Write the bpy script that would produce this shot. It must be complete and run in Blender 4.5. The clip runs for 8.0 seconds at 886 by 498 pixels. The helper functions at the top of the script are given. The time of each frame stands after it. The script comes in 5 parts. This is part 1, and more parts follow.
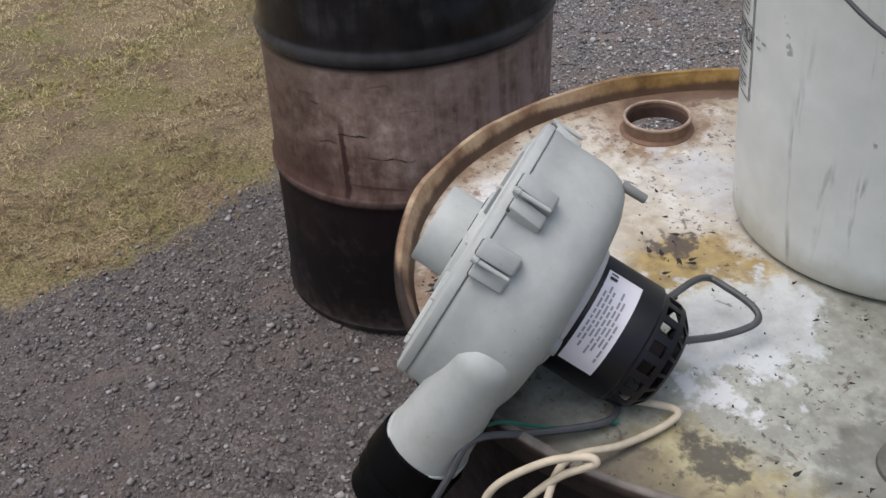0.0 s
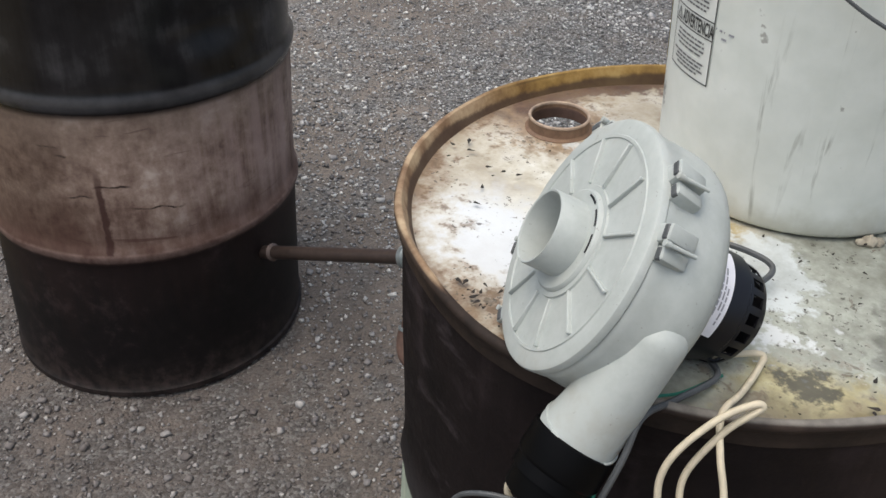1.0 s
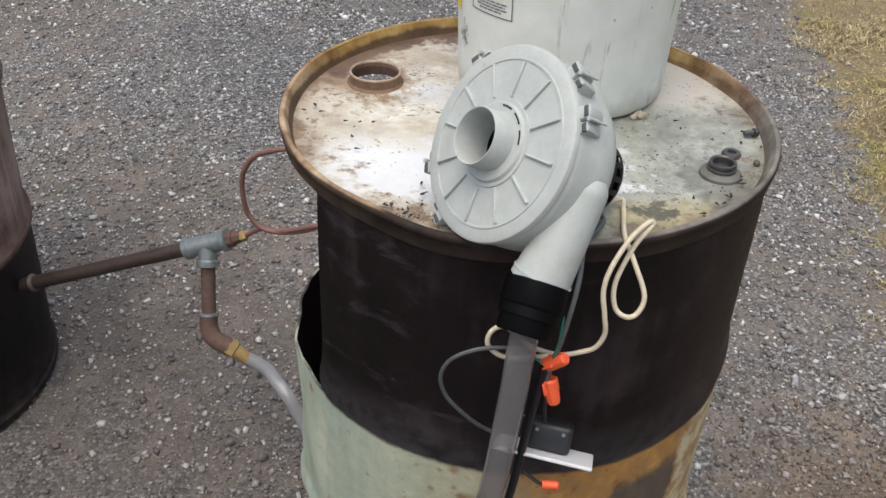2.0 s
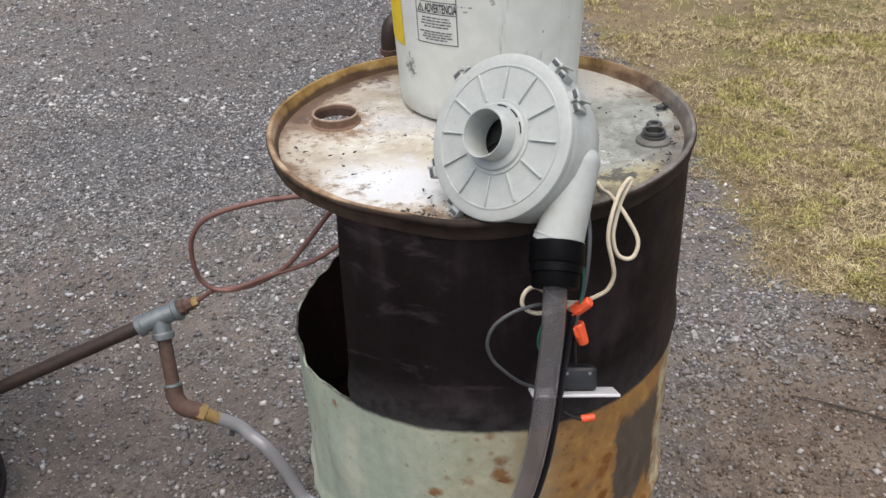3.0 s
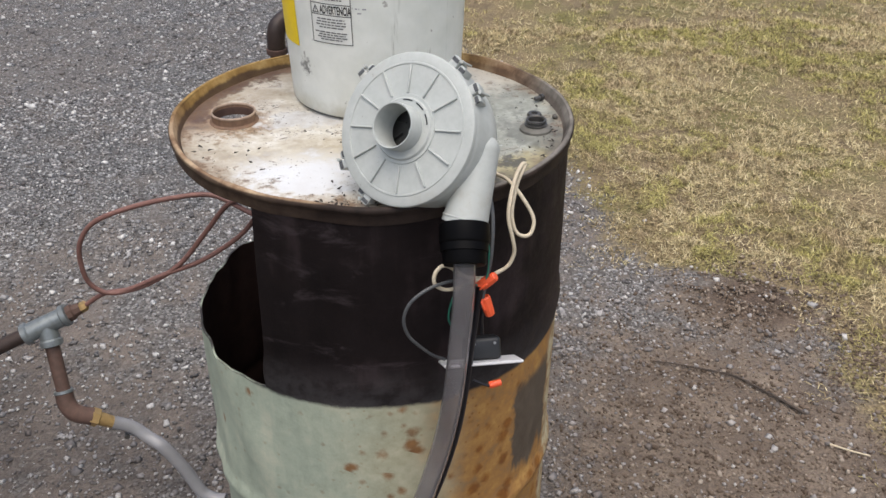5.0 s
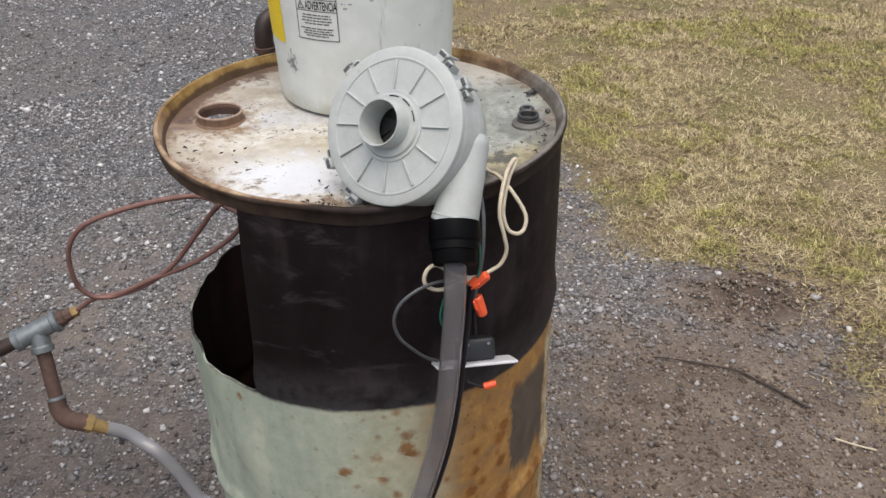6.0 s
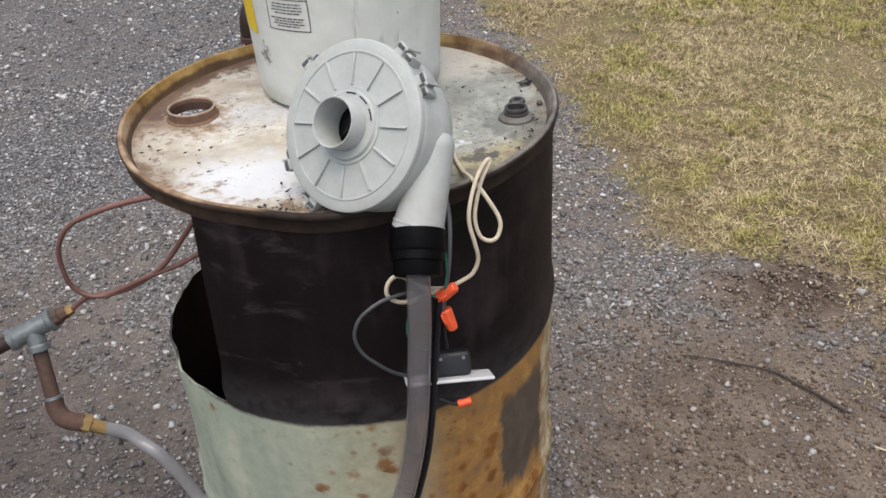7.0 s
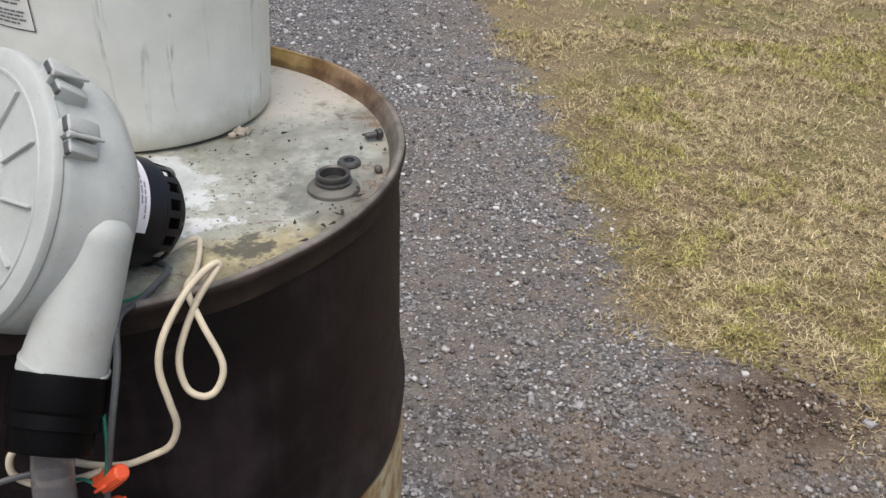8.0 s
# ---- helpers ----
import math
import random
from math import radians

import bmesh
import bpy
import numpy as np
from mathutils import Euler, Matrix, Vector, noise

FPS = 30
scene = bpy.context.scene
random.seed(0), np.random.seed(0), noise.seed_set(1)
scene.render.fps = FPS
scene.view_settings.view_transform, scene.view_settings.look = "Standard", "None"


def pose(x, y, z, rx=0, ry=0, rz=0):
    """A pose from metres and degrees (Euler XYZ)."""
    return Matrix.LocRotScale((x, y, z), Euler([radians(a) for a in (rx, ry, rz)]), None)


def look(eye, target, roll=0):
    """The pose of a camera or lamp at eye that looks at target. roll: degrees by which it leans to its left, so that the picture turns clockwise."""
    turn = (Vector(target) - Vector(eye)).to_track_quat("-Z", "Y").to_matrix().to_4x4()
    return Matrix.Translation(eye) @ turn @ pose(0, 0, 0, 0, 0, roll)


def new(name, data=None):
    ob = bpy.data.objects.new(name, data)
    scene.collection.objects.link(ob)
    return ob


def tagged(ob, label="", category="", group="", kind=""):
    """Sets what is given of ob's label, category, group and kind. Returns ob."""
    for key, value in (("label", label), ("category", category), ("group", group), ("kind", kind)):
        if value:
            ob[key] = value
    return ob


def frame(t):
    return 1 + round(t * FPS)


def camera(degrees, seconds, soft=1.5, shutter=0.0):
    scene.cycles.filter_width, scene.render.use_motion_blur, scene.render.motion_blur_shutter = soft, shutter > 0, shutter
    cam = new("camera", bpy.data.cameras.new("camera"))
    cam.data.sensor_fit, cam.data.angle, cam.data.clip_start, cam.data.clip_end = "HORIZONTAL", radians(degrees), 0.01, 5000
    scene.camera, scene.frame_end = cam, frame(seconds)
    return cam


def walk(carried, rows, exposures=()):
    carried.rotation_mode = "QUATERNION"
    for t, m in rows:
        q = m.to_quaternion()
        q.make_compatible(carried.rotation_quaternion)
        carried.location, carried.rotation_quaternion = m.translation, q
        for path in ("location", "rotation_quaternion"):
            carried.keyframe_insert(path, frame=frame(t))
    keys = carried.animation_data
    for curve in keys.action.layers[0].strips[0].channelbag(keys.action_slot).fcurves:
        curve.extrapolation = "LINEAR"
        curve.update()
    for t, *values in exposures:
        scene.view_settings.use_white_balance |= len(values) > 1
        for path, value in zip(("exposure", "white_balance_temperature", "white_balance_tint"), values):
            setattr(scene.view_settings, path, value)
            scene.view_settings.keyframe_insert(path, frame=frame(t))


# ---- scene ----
cam = camera(50.7, 8.0, soft=1.5)
walk(cam, [
    (0.0, pose(0.499, -0.415, 1.321, 54.32, 4.71, 69.65)),
    (0.2, pose(0.482, -0.474, 1.320, 54.81, 3.40, 64.98)),
    (0.5, pose(0.428, -0.556, 1.308, 54.79, 1.49, 58.63)),
    (0.8, pose(0.371, -0.632, 1.333, 55.45, 0.80, 51.11)),
    (1.0, pose(0.332, -0.698, 1.328, 55.19, -0.80, 44.62)),
    (1.2, pose(0.299, -0.791, 1.328, 55.20, -0.29, 36.37)),
    (1.5, pose(0.266, -0.902, 1.347, 54.87, 0.00, 24.06)),
    (1.7, pose(0.243, -0.947, 1.357, 54.97, -1.42, 21.37)),
    (2.8, pose(0.052, -1.143, 1.397, 57.88, 1.93, 5.15)),
    (3.0, pose(0.020, -1.200, 1.389, 59.13, 2.06, 2.44)),
    (3.5, pose(-0.029, -1.246, 1.414, 59.06, -0.12, -5.83)),
    (4.0, pose(-0.029, -1.264, 1.434, 58.91, -0.55, -7.79)),
    (4.5, pose(-0.051, -1.281, 1.419, 59.46, 0.07, -6.46)),
    (4.7, pose(-0.060, -1.281, 1.422, 58.77, -0.37, -7.01)),
    (5.8, pose(-0.047, -1.257, 1.405, 59.28, -0.20, -7.22)),
    (6.0, pose(-0.040, -1.255, 1.407, 58.67, 0.63, -7.38)),
    (6.5, pose(-0.031, -1.247, 1.403, 58.70, 1.33, -6.54)),
    (7.0, pose(0.081, -1.174, 1.388, 57.39, 2.75, -4.03)),
    (7.2, pose(0.153, -1.137, 1.387, 57.43, 2.45, -2.21)),
    (7.5, pose(0.251, -1.065, 1.368, 56.10, 1.17, -4.10)),
    (7.8, pose(0.299, -0.932, 1.318, 58.19, 0.46, -2.55)),
    (8.0, pose(0.335, -0.780, 1.252, 58.59, -1.26, 1.23)),
], exposures=[(0.0, -0.05, 6320, 11), (0.6, 0.12, 6380, 6), (1.2, 0.26, 6500, 5), (1.7, 0.28, 6500, 6), (3.0, 0.29, 6500, 9), (6.5, 0.24, 6500, 9), (8.0, 0.24, 6500, 9)])

# ---------------- light: thin overcast, high soft sun ----------------
world = bpy.data.worlds.new("overcast_sky")
scene.world = world
world.use_nodes = True
wn = world.node_tree
sky = wn.nodes.new("ShaderNodeTexSky")
sky.sky_type = 'NISHITA'
sky.sun_disc = False
sky.sun_elevation, sky.sun_rotation = radians(75), radians(-170)
sky.air_density, sky.dust_density, sky.ozone_density = 1.0, 6.0, 1.0
wn.nodes["Background"].inputs["Strength"].default_value = 0.15
wn.links.new(sky.outputs["Color"], wn.nodes["Background"].inputs["Color"])

sun_data = bpy.data.lights.new("sun", 'SUN')
sun_data.energy, sun_data.angle, sun_data.color = 1.45, radians(85), (1.0, 0.985, 0.965)
sun = new("sun", sun_data)
sun.matrix_world = look((-0.3, -1.5, 6.0), (0, 0, 0))


# ---------------- node helpers ----------------
class Mat:
    """A small builder for node materials."""

    def __init__(self, name, rough=0.6, metal=0.0, spec=0.5):
        self.m = bpy.data.materials.new(name)
        self.m.use_nodes = True
        self.t = self.m.node_tree
        self.b = self.t.nodes["Principled BSDF"]
        self.b.inputs["Roughness"].default_value = rough
        self.b.inputs["Metallic"].default_value = metal
        self.b.inputs["Specular IOR Level"].default_value = spec
        self.co = self.t.nodes.new("ShaderNodeTexCoord").outputs["Object"]

    def put(self, sock, v):
        if isinstance(v, bpy.types.NodeSocket):
            self.t.links.new(v, sock)
        elif isinstance(v, tuple) and len(v) == 3 and len(sock.default_value) == 4:
            sock.default_value = (*v, 1)
        else:
            sock.default_value = v

    def math(self, op, a, b=0.0, clamp=False):
        n = self.t.nodes.new("ShaderNodeMath")
        n.operation, n.use_clamp = op, clamp
        self.put(n.inputs[0], a)
        self.put(n.inputs[1], b)
        return n.outputs[0]

    def scaled(self, v):
        n = self.t.nodes.new("ShaderNodeVectorMath")
        n.operation = 'MULTIPLY'
        self.put(n.inputs[0], self.co)
        n.inputs[1].default_value = v
        return n.outputs[0]

    def noise(self, scale, detail=4, rough=0.55, co=None, dist=0.0):
        n = self.t.nodes.new("ShaderNodeTexNoise")
        self.put(n.inputs["Vector"], co or self.co)
        n.inputs["Scale"].default_value, n.inputs["Detail"].default_value = scale, detail
        n.inputs["Roughness"].default_value, n.inputs["Distortion"].default_value = rough, dist
        return n.outputs["Fac"]

    def cells(self, scale, what="Color", co=None):
        n = self.t.nodes.new("ShaderNodeTexVoronoi")
        self.put(n.inputs["Vector"], co or self.co)
        n.inputs["Scale"].default_value = scale
        return n.outputs[what]

    def step(self, v, lo, hi, a=0.0, b=1.0):
        n = self.t.nodes.new("ShaderNodeMapRange")
        n.interpolation_type = 'SMOOTHSTEP'
        for s, x in zip(n.inputs, (v, lo, hi, a, b)):
            self.put(s, x)
        return n.outputs[0]

    def ramp(self, v, stops):
        n = self.t.nodes.new("ShaderNodeValToRGB")
        e = n.color_ramp.elements
        while len(e) < len(stops):
            e.new(0.5)
        for k, (p, c) in zip(e, stops):
            k.position, k.color = p, (*c, 1)
        self.put(n.inputs[0], v)
        return n.outputs[0]

    def mix(self, f, a, b, mode='MIX'):
        n = self.t.nodes.new("ShaderNodeMix")
        n.data_type, n.blend_type = 'RGBA', mode
        self.put(n.inputs[0], f)
        self.put(n.inputs[6], a)
        self.put(n.inputs[7], b)
        return n.outputs[2]

    def xyz(self):
        n = self.t.nodes.new("ShaderNodeSeparateXYZ")
        self.put(n.inputs[0], self.co)
        return n.outputs[0], n.outputs[1], n.outputs[2]

    def near(self, x, y, cx, cy, r0, r1, wob=None, sx=1.0, sy=1.0):
        """1 inside an uneven spot round (cx, cy), 0 outside."""
        dx = self.math('MULTIPLY', self.math('SUBTRACT', x, cx), sx)
        dy = self.math('MULTIPLY', self.math('SUBTRACT', y, cy), sy)
        d = self.math('SQRT', self.math('ADD', self.math('MULTIPLY', dx, dx), self.math('MULTIPLY', dy, dy)))
        if wob is not None:
            d = self.math('ADD', d, wob)
        return self.step(d, r0, r1, 1.0, 0.0)

    def island(self):
        return self.t.nodes.new("ShaderNodeNewGeometry").outputs["Random Per Island"]

    def attr(self, name):
        n = self.t.nodes.new("ShaderNodeAttribute")
        n.attribute_name = name
        return n.outputs["Fac"]

    def bump(self, h, strength=0.4, dist=0.002):
        n = self.t.nodes.new("ShaderNodeBump")
        n.inputs["Strength"].default_value, n.inputs["Distance"].default_value = strength, dist
        self.put(n.inputs["Height"], h)
        self.put(self.b.inputs["Normal"], n.outputs[0])
        return self

    def color(self, c):
        self.put(self.b.inputs["Base Color"], c)
        return self

    def rough(self, v):
        self.put(self.b.inputs["Roughness"], v)
        return self


def simple(name, c, rough=0.5, metal=0.0, var=0.25, scale=60, bump=0.2, spec=0.5):
    """A plain paint, plastic or metal with two scales of unevenness."""
    m = Mat(name, rough, metal, spec)
    n1, n2 = m.noise(scale, 5), m.noise(scale / 9, 3)
    f = m.math('ADD', m.math('MULTIPLY', n1, 0.5), m.math('MULTIPLY', n2, 0.5))
    dark = tuple(v * (1 - var) for v in c)
    light = tuple(min(1, v * (1 + var * 0.6)) for v in c)
    m.color(m.ramp(f, [(0.3, dark), (0.7, light)]))
    m.rough(m.step(n2, 0.3, 0.7, max(0.05, rough - 0.08), min(1, rough + 0.1)))
    m.bump(n1, bump, 0.001)
    return m.m


# ---------------- materials ----------------
def make_ground():
    m = Mat("gravel_and_turf_soil", 0.85, 0, 0.35)
    grass, dirt = m.attr("grass"), m.attr("dirt")
    big, mid, fine = m.noise(0.9, 4), m.noise(9, 5), m.noise(130, 4)
    cell = m.cells(150)
    cellbw = m.math('ADD', m.math('MULTIPLY', cell, 1.0), 0.0)
    # stone tones lowered so the colour holds the shade in gaps between pebbles
    stone = m.ramp(cellbw, [(0.12, (0.050, 0.047, 0.045)), (0.42, (0.108, 0.104, 0.100)), (0.68, (0.185, 0.181, 0.176)), (0.90, (0.36, 0.355, 0.345))])
    soil = m.ramp(mid, [(0.3, (0.085, 0.069, 0.058)), (0.7, (0.190, 0.160, 0.136))])
    cover = m.step(m.math('ADD', m.math('MULTIPLY', big, 0.7), m.math('MULTIPLY', mid, 0.5)), 0.52, 0.68)
    loose = m.attr("loose")
    stone = m.mix(m.math('MULTIPLY', loose, 0.75), stone, m.ramp(cellbw, [(0.12, (0.026, 0.028, 0.029)), (0.45, (0.072, 0.075, 0.078)), (0.70, (0.140, 0.144, 0.149)), (0.92, (0.33, 0.335, 0.34))]))
    c = m.mix(m.math('MULTIPLY', m.math('ADD', m.math('MULTIPLY', cover, 0.72), 0.12), m.step(loose, 0.0, 1.0, 1.0, 0.45)), stone, soil)
    c = m.mix(m.math('MULTIPLY', m.attr("packed"), 0.9), c, m.mix(0.35, m.ramp(mid, [(0.3, (0.040, 0.031, 0.028)), (0.7, (0.085, 0.067, 0.061))]), c))
    dcol = m.ramp(m.math('ADD', m.math('MULTIPLY', mid, 0.6), m.math('MULTIPLY', fine, 0.4)),
                  [(0.3, (0.080, 0.060, 0.046)), (0.52, (0.150, 0.117, 0.090)), (0.72, (0.25, 0.205, 0.160))])
    c = m.mix(m.step(m.math('ADD', dirt, m.math('MULTIPLY', m.math('SUBTRACT', mid, 0.5), 0.7)), 0.25, 0.75), c, dcol)
    c = m.mix(m.math('MULTIPLY', m.step(m.math('ADD', m.attr("mound"), m.math('MULTIPLY', m.math('SUBTRACT', mid, 0.5), 0.8)), 0.2, 0.7), 0.85), c, m.ramp(m.noise(60, 5, 0.7), [(0.3, (0.040, 0.027, 0.020)), (0.7, (0.115, 0.082, 0.060))]))
    thatch = m.ramp(fine, [(0.3, (0.085, 0.060, 0.034)), (0.55, (0.23, 0.178, 0.100)), (0.75, (0.46, 0.38, 0.22))])
    green = m.ramp(fine, [(0.3, (0.065, 0.056, 0.021)), (0.7, (0.25, 0.222, 0.088))])
    turf = m.mix(m.step(m.noise(2.3, 5), 0.42, 0.62), thatch, green)
    turf = m.mix(m.math('MULTIPLY', m.step(m.noise(1.6, 6, 0.65), 0.50, 0.60), 0.6), turf, m.ramp(mid, [(0.3, (0.075, 0.050, 0.032)), (0.7, (0.20, 0.150, 0.100))]))
    g = m.step(m.math('ADD', grass, m.math('MULTIPLY', m.math('SUBTRACT', mid, 0.5), 0.9)), 0.35, 0.65)
    m.color(m.mix(g, c, turf))
    h = m.math('ADD', m.math('MULTIPLY', m.cells(150, "Distance"), -0.6), m.math('MULTIPLY', fine, 0.8))
    m.bump(h, 0.8, 0.008)
    return m.m


def make_pebble():
    m = Mat("crushed_stone", 0.75, 0, 0.4)
    r = m.island()
    c = m.ramp(r, [(0.0, (0.085, 0.084, 0.085)), (0.26, (0.165, 0.163, 0.164)), (0.52, (0.28, 0.278, 0.280)), (0.76, (0.44, 0.437, 0.435)), (0.92, (0.62, 0.615, 0.60)), (1.0, (0.72, 0.71, 0.69))])
    c = m.mix(m.step(m.cells(9), 0.55, 0.8, 0.0, 0.35), c, m.mix(0.6, c, (0.17, 0.125, 0.105)))
    x, y, z = m.xyz()
    trodden = m.math('MULTIPLY', m.step(m.math('ADD', y, m.math('MULTIPLY', x, 0.25)), -0.3, 0.5, 0.8, 0.0), m.step(x, 0.0, 0.5, 1.0, 0.0))
    c = m.mix(trodden, c, m.mix(0.35, (0.105, 0.080, 0.072), c))
    muddy = m.math('MULTIPLY', m.near(x, y, 0.80, 0.18, 0.40, 0.72), 0.65)
    c = m.mix(muddy, c, m.mix(0.4, (0.20, 0.160, 0.128), c))
    m.color(m.mix(m.math('MULTIPLY', m.noise(300, 3), 0.5), c, m.mix(0.5, c, (0.10, 0.075, 0.065))))
    m.bump(m.noise(400, 3), 0.4, 0.001)
    return m.m


def make_clod():
    m = Mat("crumbled_brown_soil", 0.95, 0, 0.1)
    n1 = m.noise(50, 5)
    c = m.ramp(m.island(), [(0.0, (0.065, 0.048, 0.036)), (0.45, (0.150, 0.116, 0.090)), (0.80, (0.25, 0.202, 0.160)), (1.0, (0.42, 0.37, 0.31))])
    m.color(m.mix(m.math('MULTIPLY', n1, 0.6), c, (0.13, 0.098, 0.075)))
    m.bump(m.noise(300, 4), 0.5, 0.001)
    return m.m


def make_grass():
    m = Mat("dry_turf_blades", 0.7, 0, 0.2)
    fine, f = m.noise(22, 4, 0.6), m.island()
    patch = m.step(m.math('ADD', m.math('MULTIPLY', m.noise(1.7, 5), 0.50), m.math('MULTIPLY', m.noise(7.5, 5), 0.50)), 0.43, 0.61)
    dead = m.step(m.math('ADD', m.math('MULTIPLY', m.noise(2.6, 5, 0.6, m.scaled((1.0, 1.6, 1.0))), 0.45), m.math('MULTIPLY', m.noise(11, 5), 0.55)), 0.50, 0.58)
    straw = m.ramp(f, [(0.0, (0.25, 0.190, 0.100)), (0.4, (0.45, 0.372, 0.205)), (0.8, (0.61, 0.520, 0.300)), (1.0, (0.74, 0.66, 0.43))])
    green = m.ramp(f, [(0.0, (0.17, 0.150, 0.048)), (0.4, (0.34, 0.305, 0.105)), (0.8, (0.48, 0.435, 0.165)), (1.0, (0.62, 0.56, 0.28))])
    litter = m.ramp(f, [(0.0, (0.13, 0.090, 0.054)), (0.6, (0.33, 0.245, 0.145)), (1.0, (0.60, 0.49, 0.30))])
    c = m.mix(m.step(m.math('ADD', patch, m.math('SUBTRACT', fine, 0.5)), 0.3, 0.7), straw, green)
    c = m.mix(m.math('MULTIPLY', dead, 0.70), c, litter)
    tuft = m.step(m.math('ADD', m.math('MULTIPLY', m.noise(34, 4, 0.65), 0.7), m.math('MULTIPLY', m.noise(75, 2), 0.3)), 0.50, 0.60)
    c = m.mix(m.math('MULTIPLY', tuft, 0.80), c, (0.095, 0.070, 0.034))
    brown = m.math('MULTIPLY', m.attr("edge"), m.step(m.noise(9, 5, 0.65), 0.38, 0.58, 0.45, 0.95))
    m.color(m.mix(brown, c, m.mix(0.40, (0.12, 0.080, 0.038), litter)))
    return m.m


def make_shell():
    """Sooted black above, flaking pale green over rust below."""
    m = Mat("sooted_green_drum_paint", 0.6, 0.0, 0.14)
    x, y, z = m.xyz()
    az = m.math('ARCTAN2', x, m.math('MULTIPLY', y, -1.0))
    n1, n2, n3 = m.noise(7, 5), m.noise(38, 6, 0.65), m.noise(160, 4)
    streak = m.noise(20, 5, 0.6, m.scaled((1.0, 1.0, 0.12)))
    green = m.ramp(m.math('ADD', m.math('MULTIPLY', n2, 0.5), m.math('MULTIPLY', streak, 0.5)),
                   [(0.3, (0.25, 0.285, 0.23)), (0.5, (0.37, 0.42, 0.335)), (0.68, (0.50, 0.51, 0.40))])
    rust = m.ramp(n2, [(0.25, (0.16, 0.056, 0.010)), (0.48, (0.32, 0.138, 0.024)), (0.70, (0.47, 0.26, 0.070))])
    # rust spots, closer together towards the burnt front
    early = m.step(m.math('ADD', az, m.math('MULTIPLY', m.math('SUBTRACT', n1, 0.5), 0.8)), -0.55, 0.20, 0.0, 0.8)
    drift = m.step(m.math('ADD', az, m.math('MULTIPLY', m.math('SUBTRACT', n1, 0.5), 0.5)), -0.18, 0.42)
    reach = m.math('ADD', m.cells(40, "Distance"), m.math('MULTIPLY', m.math('SUBTRACT', n2, 0.5), 0.8))
    size = m.math('MULTIPLY', m.step(m.math('ADD', m.math('MULTIPLY', m.cells(40), 1.0), m.math('MULTIPLY', early, 0.62)), 0.74, 1.12), m.step(n1, 0.38, 0.56, 0.35, 1.0))
    spots = m.math('MULTIPLY', m.step(m.math('SUBTRACT', m.math('MULTIPLY', size, 0.50), reach), -0.20, 0.24), 0.86)
    small = m.math('MULTIPLY', m.step(m.cells(75, "Distance"), 0.10, 0.22, 1.0, 0.0), m.math('MULTIPLY', early, m.step(m.noise(16, 3), 0.46, 0.56)))
    spots = m.math('MAXIMUM', spots, m.math('MULTIPLY', small, 0.8))
    film = m.step(m.math('ADD', drift, m.math('MULTIPLY', m.math('SUBTRACT', n2, 0.5), 0.5)), 0.42, 1.10, 0.0, 0.92)
    cream = m.ramp(n2, [(0.3, (0.38, 0.34, 0.21)), (0.7, (0.56, 0.53, 0.38))])
    c = m.mix(film, m.mix(early, green, cream), rust)
    c = m.mix(spots, c, m.ramp(n2, [(0.3, (0.14, 0.050, 0.012)), (0.7, (0.31, 0.130, 0.032))]))
    # brushed dark patch on the right
    wob = m.math('MULTIPLY', m.math('SUBTRACT', n2, 0.5), 0.16)
    paz = m.math('ADD', az, wob)
    low = m.math('ADD', z, m.math('MULTIPLY', m.math('SUBTRACT', streak, 0.5), 0.16))
    patch = m.math('MULTIPLY', m.math('MULTIPLY', m.step(paz, 0.69, 0.72), m.step(paz, 1.06, 1.12, 1.0, 0.0)),
                   m.math('MULTIPLY', m.step(low, 0.34, 0.37), m.step(m.math('ADD', z, m.math('MULTIPLY', m.math('SUBTRACT', n2, 0.5), 0.02)), 0.505, 0.535, 1.0, 0.0)))
    c = m.mix(m.math('MULTIPLY', m.step(paz, 1.05, 1.15), m.step(n2, 0.40, 0.58, 0.25, 0.8)), c, cream)
    c = m.mix(patch, c, m.ramp(n2, [(0.3, (0.075, 0.058, 0.042)), (0.7, (0.14, 0.112, 0.085))]))
    soot = m.ramp(m.math('ADD', m.math('MULTIPLY', n1, 0.6), m.math('MULTIPLY', streak, 0.4)),
                  [(0.34, (0.005, 0.0036, 0.0038)), (0.52, (0.011, 0.0078, 0.0082)), (0.64, (0.036, 0.026, 0.028))])
    smear = m.math('MULTIPLY', m.step(m.noise(16, 6, 0.7, m.scaled((0.6, 0.6, 1.5)), 0.5), 0.56, 0.72), m.step(az, -0.1, 0.5, 0.8, 0.3))
    soot = m.mix(m.math('MULTIPLY', smear, 0.7), soot, (0.058, 0.046, 0.050))
    ash = m.math('MULTIPLY', m.step(z, 0.562, 0.645, 1.0, 0.0), m.step(n2, 0.35, 0.65, 0.25, 0.8))
    soot = m.mix(m.math('MULTIPLY', ash, 0.75), soot, (0.085, 0.080, 0.082))
    brown = m.step(az, 0.7, 1.5)
    soot = m.mix(m.math('MULTIPLY', brown, 0.75), soot, m.ramp(n2, [(0.3, (0.024, 0.016, 0.014)), (0.7, (0.068, 0.047, 0.041))]))
    line = m.math('ADD', z, m.math('MULTIPLY', m.math('SUBTRACT', n2, 0.5), 0.014))
    up = m.step(line, 0.562, 0.570)
    m.color(m.mix(up, c, soot))
    m.rough(m.step(n2, 0.3, 0.7, 0.55, 0.8))
    m.bump(m.math('ADD', n3, m.math('MULTIPLY', n2, 1.2)), 0.35, 0.0015)
    return m.m


